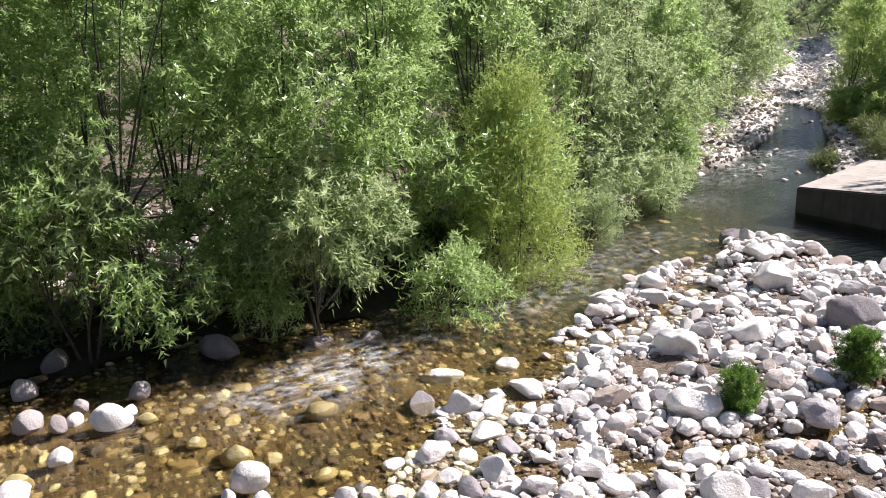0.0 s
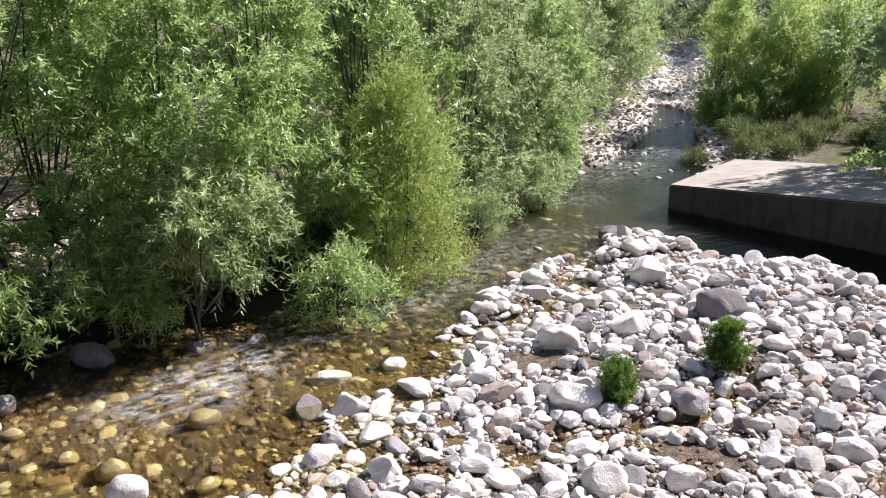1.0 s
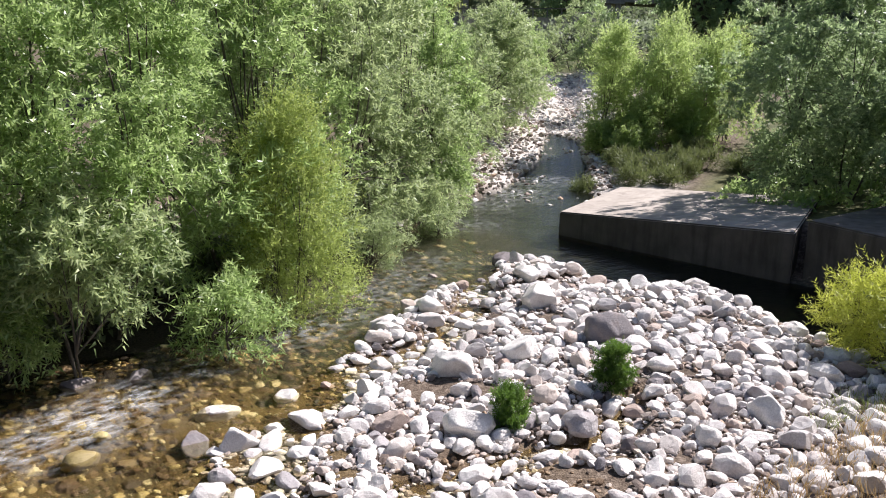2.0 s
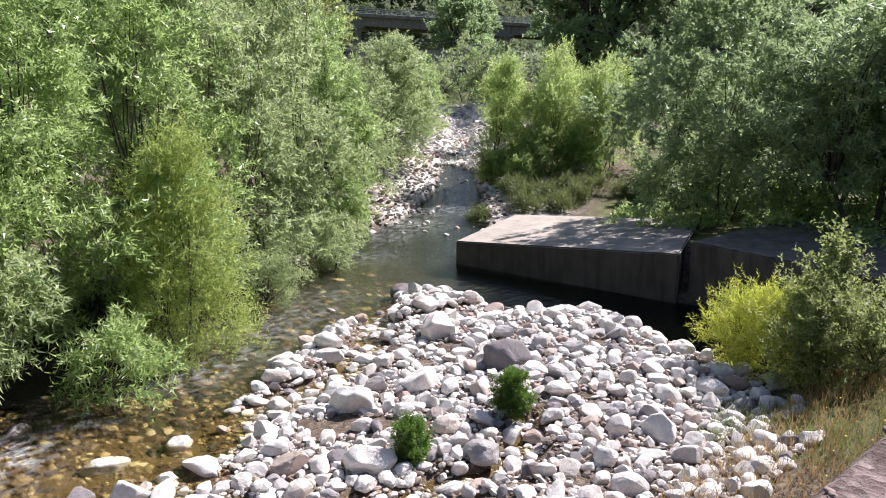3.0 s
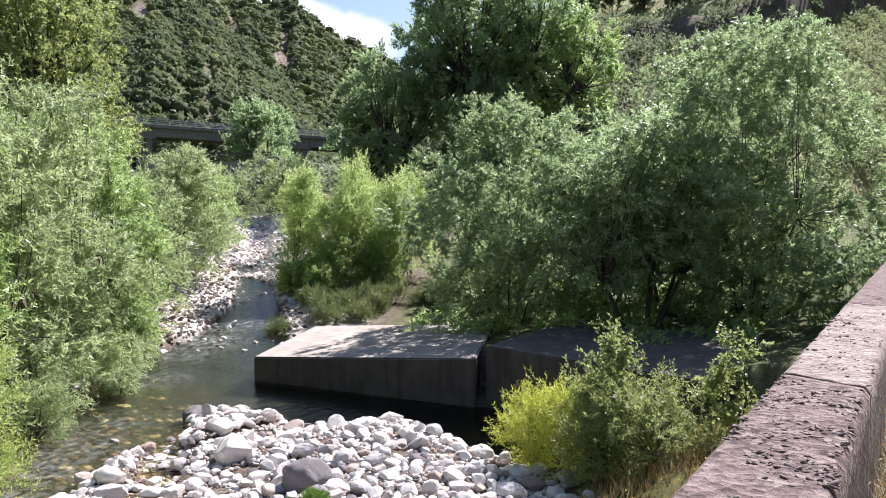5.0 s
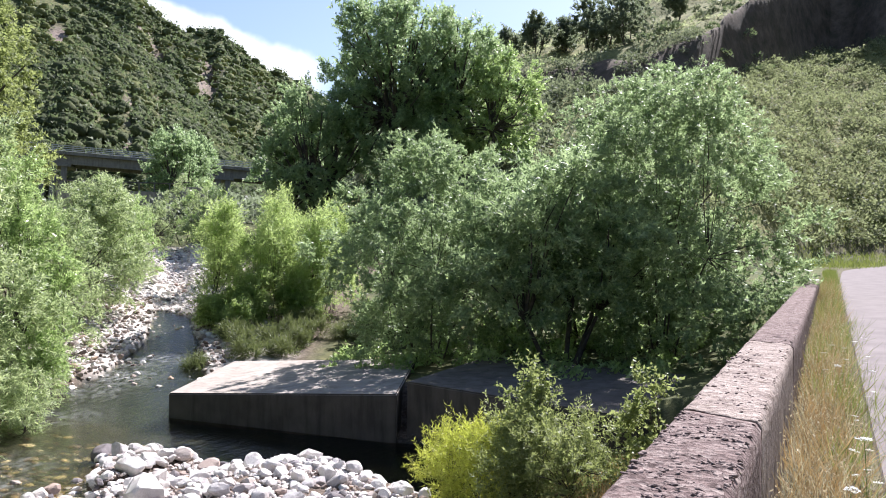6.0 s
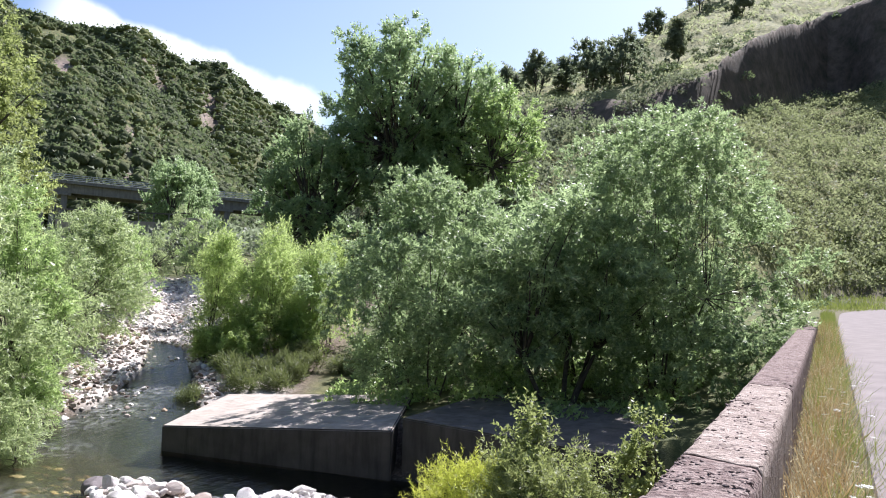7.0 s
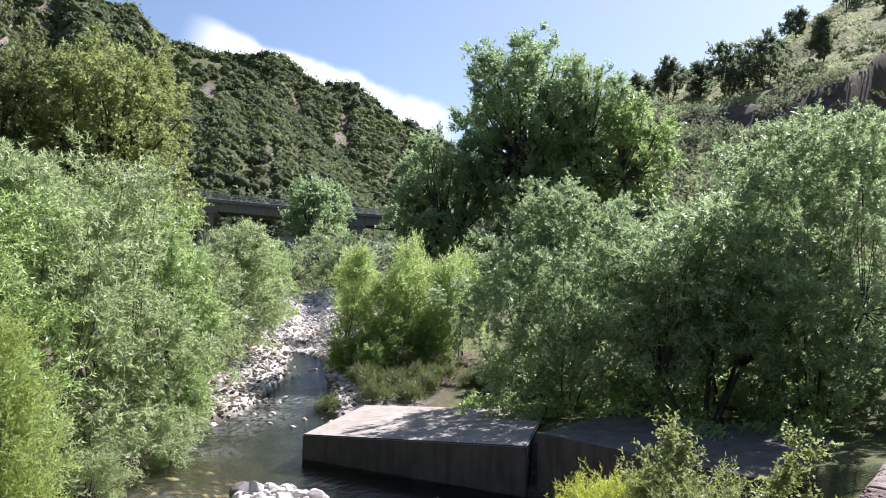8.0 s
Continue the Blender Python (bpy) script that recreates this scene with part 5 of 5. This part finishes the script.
margin = scatter(16000, 0.03, 0.075, (-2, 13.5, 4.5, 15), on_margin, 0.6)[:4200]


def settle_z(rows, frac):
    return [(x, y, z + frac * r) for x, y, z, r in rows], [r for *_, r in rows]


dry.sort(key=lambda q: -q[3] + 0.02 * math.hypot(q[0] - 6, q[1] - 6.5))
own, rest = dry[:290], dry[290:]
p, s = settle_z([q for q in rest if q[3] > 0.085], 0.25)
joined_stones("cobbles", p, s, TEMPL_MID, 1, M_STONE, "pale rounded limestone cobbles of the river bar")
p, s = settle_z([q for q in rest if q[3] <= 0.085] + small, 0.25)
joined_stones("pebbles", p, s, TEMPL_LOW, 2, M_PEBBLE, "small pale and brown pebbles between cobbles")
p, s = settle_z(margin, 0.15)
joined_stones("margin_pebbles", p, s, TEMPL_LOW, 8, M_MARGIN, "brown wet pebbles at the water's edge")
p, s = settle_z([q for q in wet if q[3] <= 0.075], -0.05)
joined_stones("stream_pebbles", p, s, TEMPL_LOW, 7, M_WET, "small brown pebbles under the water")
p, s = settle_z([q for q in wet if q[3] > 0.075], -0.2)
joined_stones("stream_stones", p, s, TEMPL_MID, 3, M_WET, "brown algae-covered stones under the water")


def on_far(x, y, z):
    dc, hw = along(x, y, RIVER)
    return (z > water_level(x, y) - 0.05) & ((dc > hw * 0.8) | (x > 28.4)) & (dc < hw + 3.0) & (behind_block(x, y) < -0.5)


def on_back(x, y, z):
    return (z > water_level(x, y)) & (y > 17.5)


far = scatter(12000, 0.05, 0.17, (14, 29, 17.5, 34), on_far, 0.7) + scatter(2200, 0.10, 0.25, (-9, 9, 18, 25), on_back)
p, s = settle_z(far, 0.25)
joined_stones("gravel_bank_stones", p, s, TEMPL_LOW, 4, M_PEBBLE, "mixed stones heaped along the far stream banks")
p, s = settle_z(scatter(9000, 0.06, 0.19, (28.5, 48, 25, 47), on_far, 0.7), 0.25)
joined_stones("gravel_strip_stones", p, s, TEMPL_LOW, 14, M_STONE, "pale stones of a dry gravel strip upstream")

def in_channel(x, y, z):
    dc, hw = along(x, y, RIVER)
    return (dc < hw * 1.1) & (behind_block(x, y) < -0.4) & ((x > 18.5) | (x < 12)) & (x < 28) & (fbm(x / 1.3, y / 1.3, 83) > -0.05)


p, s = settle_z([(x, y, float(water_level(x, y)) - 0.03, r) for x, y, z, r in scatter(1500, 0.05, 0.16, (6.5, 34, 12, 32), in_channel, 0.9)[:190]], 0.1)
joined_stones("rapids_stones", p, s, TEMPL_MID, 12, M_PEBBLE, "stones breaking the surface of the stream")

# ---- grasses ----
def blades(name, x, y, height, width, seed, mat, label, lean=0.35, z_off=0.0, flop=0.3):
    rng = np.random.default_rng(seed)
    n = len(x)
    at = np.column_stack([x, y, ground_z(x, y) + z_off])
    d = np.column_stack([rng.normal(0, lean, n), rng.normal(0, lean, n), np.ones(n)])
    side = rng.normal(size=(n, 3)) * [1, 1, 0.1]
    v, f = leaf_quads(at, d, side, height * rng.uniform(0.5, 1.2, n), width * rng.uniform(0.6, 1.2, n), flop)
    return tagged(new(name, mesh_np(name, v, f, mat)), label, "grass", kind="stuff")


rng = np.random.default_rng(99)


def verge(n, x0, x1, y0, y1):
    x = x0 + (x1 - x0) * rng.uniform(0, 1, n) ** 1.6
    return x, rng.uniform(y0, y1, n)


blades("pale_verge_grass", *verge(4500, 1.2, 36, -0.72, -0.2), 0.5, 0.005, 8, M_HAY, "pale bleached grass between parapet and road", 0.6)
blades("dry_verge_grass", *verge(8000, 1.2, 36, -0.66, -0.2), 0.52, 0.006, 1, M_STRAW, "tall dry grass between parapet and road", 0.55)
x, y = verge(2600, 3.5, 20, -1.15, -0.65)
keep = rng.uniform(0, 1, 2600) < smooth(-1.2, -0.7, y) * (0.5 + fbm(x / 0.6, y / 0.6, 75))
blades("verge_weeds", x[keep], y[keep], 0.5, 0.006, 9, M_GRASS, "thin grey-green weed stems leaning over the road edge", 0.7)
x, y = verge(15000, 2, 52, -0.75, -0.2)
keep = fbm(x / 1.5, y / 0.7, 71) > 0.28 - 0.5 * smooth(9, 15, x)
blades("verge_grass", x[keep], y[keep], 0.42, 0.010, 2, M_GRASS, "green grass between parapet and road", 0.35)
x, y = rng.uniform(10.5, 17.5, 9000), rng.uniform(0.3, 4.9, 9000)
keep = fbm(x, y, 73) > 0.0
x, y = x[keep], y[keep]
blades("bank_grass", x, y, 0.28, 0.010, 3, M_GRASS, "yellow-green grass on the river bank", 0.5)
x, y = rng.uniform(8.2, 16.5, 9000), rng.uniform(0.3, 4.3, 9000)
blades("dry_bank_grass", x, y, 0.30, 0.011, 4, M_STRAW, "dry grass on the river bank", 0.4)
n = 420
x, y = rng.uniform(9.5, 15.5, n), rng.uniform(0.4, 3.6, n)
at = np.column_stack([x, y, ground_z(x, y) + rng.uniform(0.12, 0.3, n)])
v, f = leaf_quads(at, rng.normal(size=(n, 3)) * [1, 1, 0.3], rng.normal(size=(n, 3)), rng.uniform(0.02, 0.04, n), rng.uniform(0.02, 0.03, n))
M_BLOOM = plain_material("yellow_petal", (0.75, 0.52, 0.04), 0.7, 0.1)
tagged(new("yellow_flowers", mesh_np("yellow_flowers", v, f, M_BLOOM)), "small yellow flowers in dry bank grass", "flowers", kind="stuff")
x, y = rng.uniform(60, 98, 14000), rng.uniform(-20, 3, 14000)
keep = y > -2.2 - 0.030 * np.maximum(x - 58, 0) ** 2
x, y = x[keep], y[keep]
blades("roadside_grass", x, y, 0.5, 0.05, 5, M_GRASS, "grass on the bank beyond the road", 0.4)

def wild_carrot():
    """A stalk with a flat white flower head."""
    base = thing("wild_carrot", (0, 0, 0), "white wild carrot flower on a thin stalk", "flower", "wild carrots on the verge")
    r2 = np.random.default_rng(5)
    v, f = tube_np([limb(r2, (0, 0, 0), (0.05, 0.02, 0.62), 0.004, 0.002, 6, 0.05)], 4)
    part_np("stem", mesh_np("stem", v, f, M_TUFT, True), base)
    n = 60
    a, rr = r2.uniform(0, 6.28, n), 0.045 * r2.uniform(0, 1, n) ** 0.5
    at = np.column_stack([0.05 + rr * np.cos(a), 0.02 + rr * np.sin(a), 0.625 + 0.1 * rr])
    d = np.column_stack([np.cos(a), np.sin(a), 0.3 + 0 * a])
    v, f = leaf_quads(at, d, r2.normal(size=(n, 3)) * [1, 1, 0.2], np.full(n, 0.016), np.full(n, 0.014))
    part_np("flower_head", mesh_np("flower_head", v, f, M_PETAL), base, "flat white umbel")
    return base


carrot = wild_carrot()
carrot.location = (6.2, -0.7, 3.2)
for k in range(48):
    cx, cy, ch = 3.6 + 11 * rng.uniform(0, 1) ** 1.4, rng.uniform(-1.1, -0.45), rng.uniform(0.45, 0.75)
    made = copy_thing(carrot, pose(cx, cy, 3.22, rng.uniform(-12, 12), rng.uniform(-12, 12), rng.uniform(0, 360)))
    made.scale = (ch, ch, ch)
n = 2600
x, y = verge(n, 1.6, 16, -0.7, -0.2)
at = np.column_stack([x, y, 3.25 + rng.uniform(0.2, 0.62, n)])
v, f = leaf_quads(at, rng.normal(size=(n, 3)) * [0.6, 0.6, 0.3] + [0, 0, -0.7], rng.normal(size=(n, 3)), rng.uniform(0.018, 0.035, n), rng.uniform(0.006, 0.011, n))
M_OAT = leaf_material("oat_spikelet", (0.50, 0.40, 0.22), (0.66, 0.56, 0.36), (0.78, 0.72, 0.52), 0.2, 0.7, (0.7, 0.6, 0.4))
tagged(new("oat_spikelets", mesh_np("oat_spikelets", v, f, M_OAT)), "pale hanging seed heads of wild oats", "grass", kind="stuff")

# ---- viaduct and old wall, far up the valley ----
def viaduct():
    a, b2 = Vector((58, 153.8, 22.3)), Vector((168, 42.8, 13.6))
    base = thing("viaduct", (a + b2) / 2 - Vector((0, 0, 14)), "grey concrete road viaduct with steel railings", "viaduct")
    d = (b2 - a)
    length = d.length
    m = Matrix.Translation((a + b2) / 2) @ d.to_track_quat("X", "Z").to_matrix().to_4x4()
    inv = base.matrix_basis.inverted()

    def add(name, x0, x1, y0, y1, z0, z1, mat, label=""):
        bm = box_bm(x0, x1, y0, y1, z0, z1)
        bmesh.ops.transform(bm, matrix=inv @ m, verts=bm.verts)
        part(name, bm, mat, base, label)

    add("deck", -length / 2, length / 2, -5, 5, -1.0, -0.55, M_VIADUCT)
    add("girder", -length / 2, length / 2, -4.4, -3.6, -2.5, -1.0, M_VIADUCT)
    add("girder", -length / 2, length / 2, 3.6, 4.4, -2.5, -1.0, M_VIADUCT)
    for side in (-4.9, 4.8):
        for z in (-0.2, 0.1, 0.4):
            add("rail", -length / 2, length / 2, side, side + 0.1, z, z + 0.12, M_STEEL, "thin steel rail")
    k = -length / 2 + 4
    while k < length / 2:
        add("post", k, k + 0.12, -4.95, -4.85, -0.55, 0.5, M_STEEL)
        k += 3.0
    for x in (-52, -26, 0, 26, 52):
        for dx in (-1.6, 0, 1.6):
            add("pier", x + dx - 0.45, x + dx + 0.45, -4.3, -3.4, -22, -2.9, M_VIADUCT)
        add("pier_cap", x - 2.6, x + 2.6, -4.6, 4.6, -2.9, -2.5, M_VIADUCT)


viaduct()


def old_wall():
    at = (66.0, 68.5, 5.0)
    base = thing("old_wall", at, "dark stone wall of an older bridge with a railing", "wall")
    m = pose(0, 0, 0, 0, 0, -44)

    def add(name, *dims, mat=M_CONCRETE):
        bm = box_bm(*dims, 0.06)
        bmesh.ops.transform(bm, matrix=m, verts=bm.verts)
        part(name, bm, mat, base)

    add("wall_body", -8, 4.4, -0.4, 0.4, -2, 5.0)
    add("abutment", 4.5, 7.6, -0.9, 0.9, -2, 5.6)
    for k in range(8):
        add("post", -7.8 + k * 1.6, -7.65 + k * 1.6, -0.1, 0.1, 5.0, 6.0, mat=M_VIADUCT)
    add("rail", -8, 4.4, -0.06, 0.06, 5.9, 6.05, mat=M_VIADUCT)


old_wall()

# ---- scrub on the hillsides ----
def scrub(name, x, y, radius, quads, size, seed, mat, label, tall=0.75, core=1):
    """Bushes, joined: a lumpy leaf mass with single leaves standing out of it."""
    rng = np.random.default_rng(seed)
    n = len(x)
    z = ground_z(x, y)
    mid = np.column_stack([x, y, z + radius * tall * (0.2 if core > 1 else 0.5)])
    pick = np.repeat(np.arange(n), quads)
    u = rng.normal(size=(n * quads, 3))
    u[:, 2] = np.abs(u[:, 2]) * 1.1 - 0.25
    u /= np.linalg.norm(u, axis=1, keepdims=True)

    def lumpy(d, k):
        return 1 + 0.22 * np.sin(d[..., :1] * 4 + mid[k, :1]) * np.cos(d[..., 1:2] * 4 + mid[k, 1:2]) + 0.12 * np.sin(d[..., 2:3] * 7 + mid[k, :1] * 3)

    low = 0.72 if core else 0.5
    at = mid[pick] + u * radius[pick, None] * [1, 1, tall] * rng.uniform(low, 1.0, (n * quads, 1)) * lumpy(u, pick)
    d = u + rng.normal(scale=0.8, size=u.shape)
    ln = size * rng.uniform(0.6, 1.4, n * quads) * (radius / np.mean(radius))[pick] ** 0.4
    v, f = leaf_quads(at, d, rng.normal(size=u.shape), ln * 1.2, ln * 0.9, 0.3, True)
    which = np.zeros(len(f))
    if core:
        tv, tf = stone_template(seed + 700, 1)
        tv = tv / np.linalg.norm(tv, axis=1, keepdims=True)
        turn = turn_rows(rng, n, 0.3)
        q = np.einsum("nij,vj->nvi", turn, tv)
        k = np.broadcast_to(np.arange(n)[:, None], q.shape[:2])
        cv = mid[:, None] + q * (radius * (0.86 if core > 1 else 0.74))[:, None, None] * [1, 1, tall] * lumpy(q, k)
        f = np.concatenate([f, (tf[None] + (np.arange(n) * len(tv))[:, None, None] + len(v)).reshape(-1, 3)])
        v = np.concatenate([v, cv.reshape(-1, 3)])
        which = np.concatenate([which, np.ones(n * len(tf))])
    ob = new(name, mesh_np(name, v, f, [mat, M_BUSH], True, which))
    return tagged(ob, label, "scrub", kind="stuff")


def polar(n, az0, az1, r0, r1, power=1.0):
    az, r = np.radians(rng.uniform(az0, az1, n)), r0 + (r1 - r0) * rng.uniform(0, 1, n) ** power
    return r * np.cos(az), r * np.sin(az)


def on_hill(n, az0, az1, r0, r1, size, bare, seed):
    """Places on the dry hill, its reach taken into account."""
    az = rng.uniform(az0, az1, n)
    r = rng.uniform(r0, r1, n) * hill_reach(az)
    x, y = r * np.cos(np.radians(az)), r * np.sin(np.radians(az))
    return patchy(x, y, size, bare, seed)


def patchy(x, y, size, bare, seed):
    keep = fbm(x / size, y / size, seed, 3) > bare
    return x[keep], y[keep]


def off_scars(x, y):
    """Leaves the two rock scars of the hill bare."""
    az, r = np.degrees(np.arctan2(y, x)), np.hypot(x, y)
    keep = (np.abs(az - 46.8) > 0.35 + 0.35 * vnoise(r / 9, az, 5)) | (r > 222)
    keep &= (np.hypot((az - 51.0) / 0.6, (r - 254) / 9) > 1)
    return x[keep], y[keep]


x, y = off_scars(*patchy(*polar(8800, 38, 66, 158, 300), 16, -0.45, 61))
scrub("hillside_scrub", x, y, 0.6 + 2.0 * rng.uniform(0, 1, len(x)) ** 2, 12, 0.5, 1, M_SCRUB, "dense dark-green scrub on a steep hillside", 0.85, 1)
x, y = patchy(*polar(4600, 33, 58, 300, 490), 24, -0.40, 62)
scrub("far_scrub", x, y, 1.4 + 2.8 * rng.uniform(0, 1, len(x)) ** 2, 10, 0.9, 2, M_SCRUB, "scrub on the far hillside", 0.8, 1)
# Sunlit part of the foot: sun put into the colour as a lighter leaf.
x, y = on_hill(3300, -9, 8, 30, 96, 9, -0.34, 63)
keep = (hills(x, y) > 0.6) & (bank_reach(np.degrees(np.arctan2(y, x)), np.hypot(x, y)) < 92)
x, y = x[keep], y[keep]
scrub("lower_scrub", x, y, 0.4 + 1.5 * rng.uniform(0, 1, len(x)) ** 2, 64, 0.2, 3, M_SLOPE, "sunlit mixed scrub below an eroded bank", 0.8, 0)
# Shaded part: darker olive leaf, its colour standing in for the bank's shade.
x, y = on_hill(1500, 8, 30, 50, 108, 9, -0.30, 67)
keep = (hills(x, y) > 0.6) & (bank_reach(np.degrees(np.arctan2(y, x)), np.hypot(x, y)) < 102)
x, y = x[keep], y[keep]
scrub("shaded_scrub", x, y, 0.5 + 1.4 * rng.uniform(0, 1, len(x)) ** 2, 56, 0.26, 11, M_OLIVE, "shaded scrub below an eroded bank", 0.85, 0)
x, y = on_hill(520, -14, 30, 104, 190, 14, 0.08, 64)
scrub("terrace_scrub", x, y, 0.5 + 1.7 * rng.uniform(0, 1, len(x)) ** 2, 90, 0.36, 4, M_OLIVE, "grey-green bushes on grassy terraces", 0.95, 0)
x, y = on_hill(3600, -10, 30, 102, 190, 9, -0.3, 65)
scrub("grass_tussocks", x, y, rng.uniform(0.3, 0.9, len(x)), 14, 0.26, 9, M_MEADOW, "dry yellow-green grass on the terraces", 0.6, 0)
x, y = on_hill(420, -14, 24, 88, 106, 9, 0.0, 66)
scrub("cliff_bushes", x, y, rng.uniform(0.4, 1.3, len(x)), 50, 0.3, 10, M_SCRUB, "dark bushes clinging to an eroded bank", 0.8, 0)
x, y = polar(420, 22, 48, 82, 150)
scrub("valley_bushes", x, y, rng.uniform(1.0, 2.8, 420), 70, 0.38, 5, M_OAK, "dark bushes on the valley floor", 1.0, 0)
x, y = rng.uniform(18.5, 36, 300), rng.uniform(3, 19, 300)
ok = (behind_block(x, y) > 3.4) & (y > 3.5)
scrub("undergrowth", x[ok], y[ok], rng.uniform(0.2, 0.55, int(ok.sum())), 90, 0.11, 6, M_WILLOW, "low green plants on the shady terrace", 0.9, 0)

# Filler plants in dark oak leaf; the colour stands in for deep shade.
x, y = rng.uniform(-9, 19, 420), rng.uniform(12.6, 19, 420)
dc, hw = along(x, y, RIVER)
ok = (dc > hw + 1.5) & (dc < hw + 4.0) & (y > 9.6 + 0.45 * x)
scrub("bank_undergrowth", x[ok], y[ok], rng.uniform(0.25, 0.7, int(ok.sum())), 110, 0.12, 7, M_OAK, "low filler plants under the willows, coloured dark for shade", 0.8, 0)

n = 6000
mx, my = 1.1 + 8.6 * rng.uniform(0, 1, n) ** 1.5, rng.uniform(-0.155, 0.255, n)
keep = (fbm(mx * 5, my * 5, 91, 3) > -0.12) & (rng.uniform(0, 1, n) < np.interp(mx, [4.7, 5.2], [1, 0.3]))
mx, my = mx[keep], my[keep]
M_MOSS = plain_material("dry_brown_moss", (0.19, 0.145, 0.135), 0.95, 0.4, 14)
joined_stones("moss_cushions", np.column_stack([mx, my, parapet_top(mx) + 0.002]), 0.006 + 0.017 * rng.uniform(0, 1, len(mx)) ** 2, [(v * [1, 1, 0.5], f) for v, f in TEMPL_LOW[:6]], 9, M_MOSS, "dry brown moss cushions and grit on the parapet top", "moss", True)

# ---- stones that can be told apart ----
for k, (x, y, z, r) in enumerate(own):
    if k < 12:
        shared = mesh_np("stone", *stone_template(290 + k, 3), M_STONE_ONE, False)
        STONE_MESHES = [shared] if k == 0 else STONE_MESHES + [shared]
    ob = new("stone", STONE_MESHES[k % 12])
    ob.parent = ground
    ob.location = (x, y, z + 0.25 * r)
    ob.rotation_euler = (0.3 * math.sin(k * 3.1), 0.3 * math.cos(k * 1.3), k * 2.4)
    ob.scale = (r, r, r)
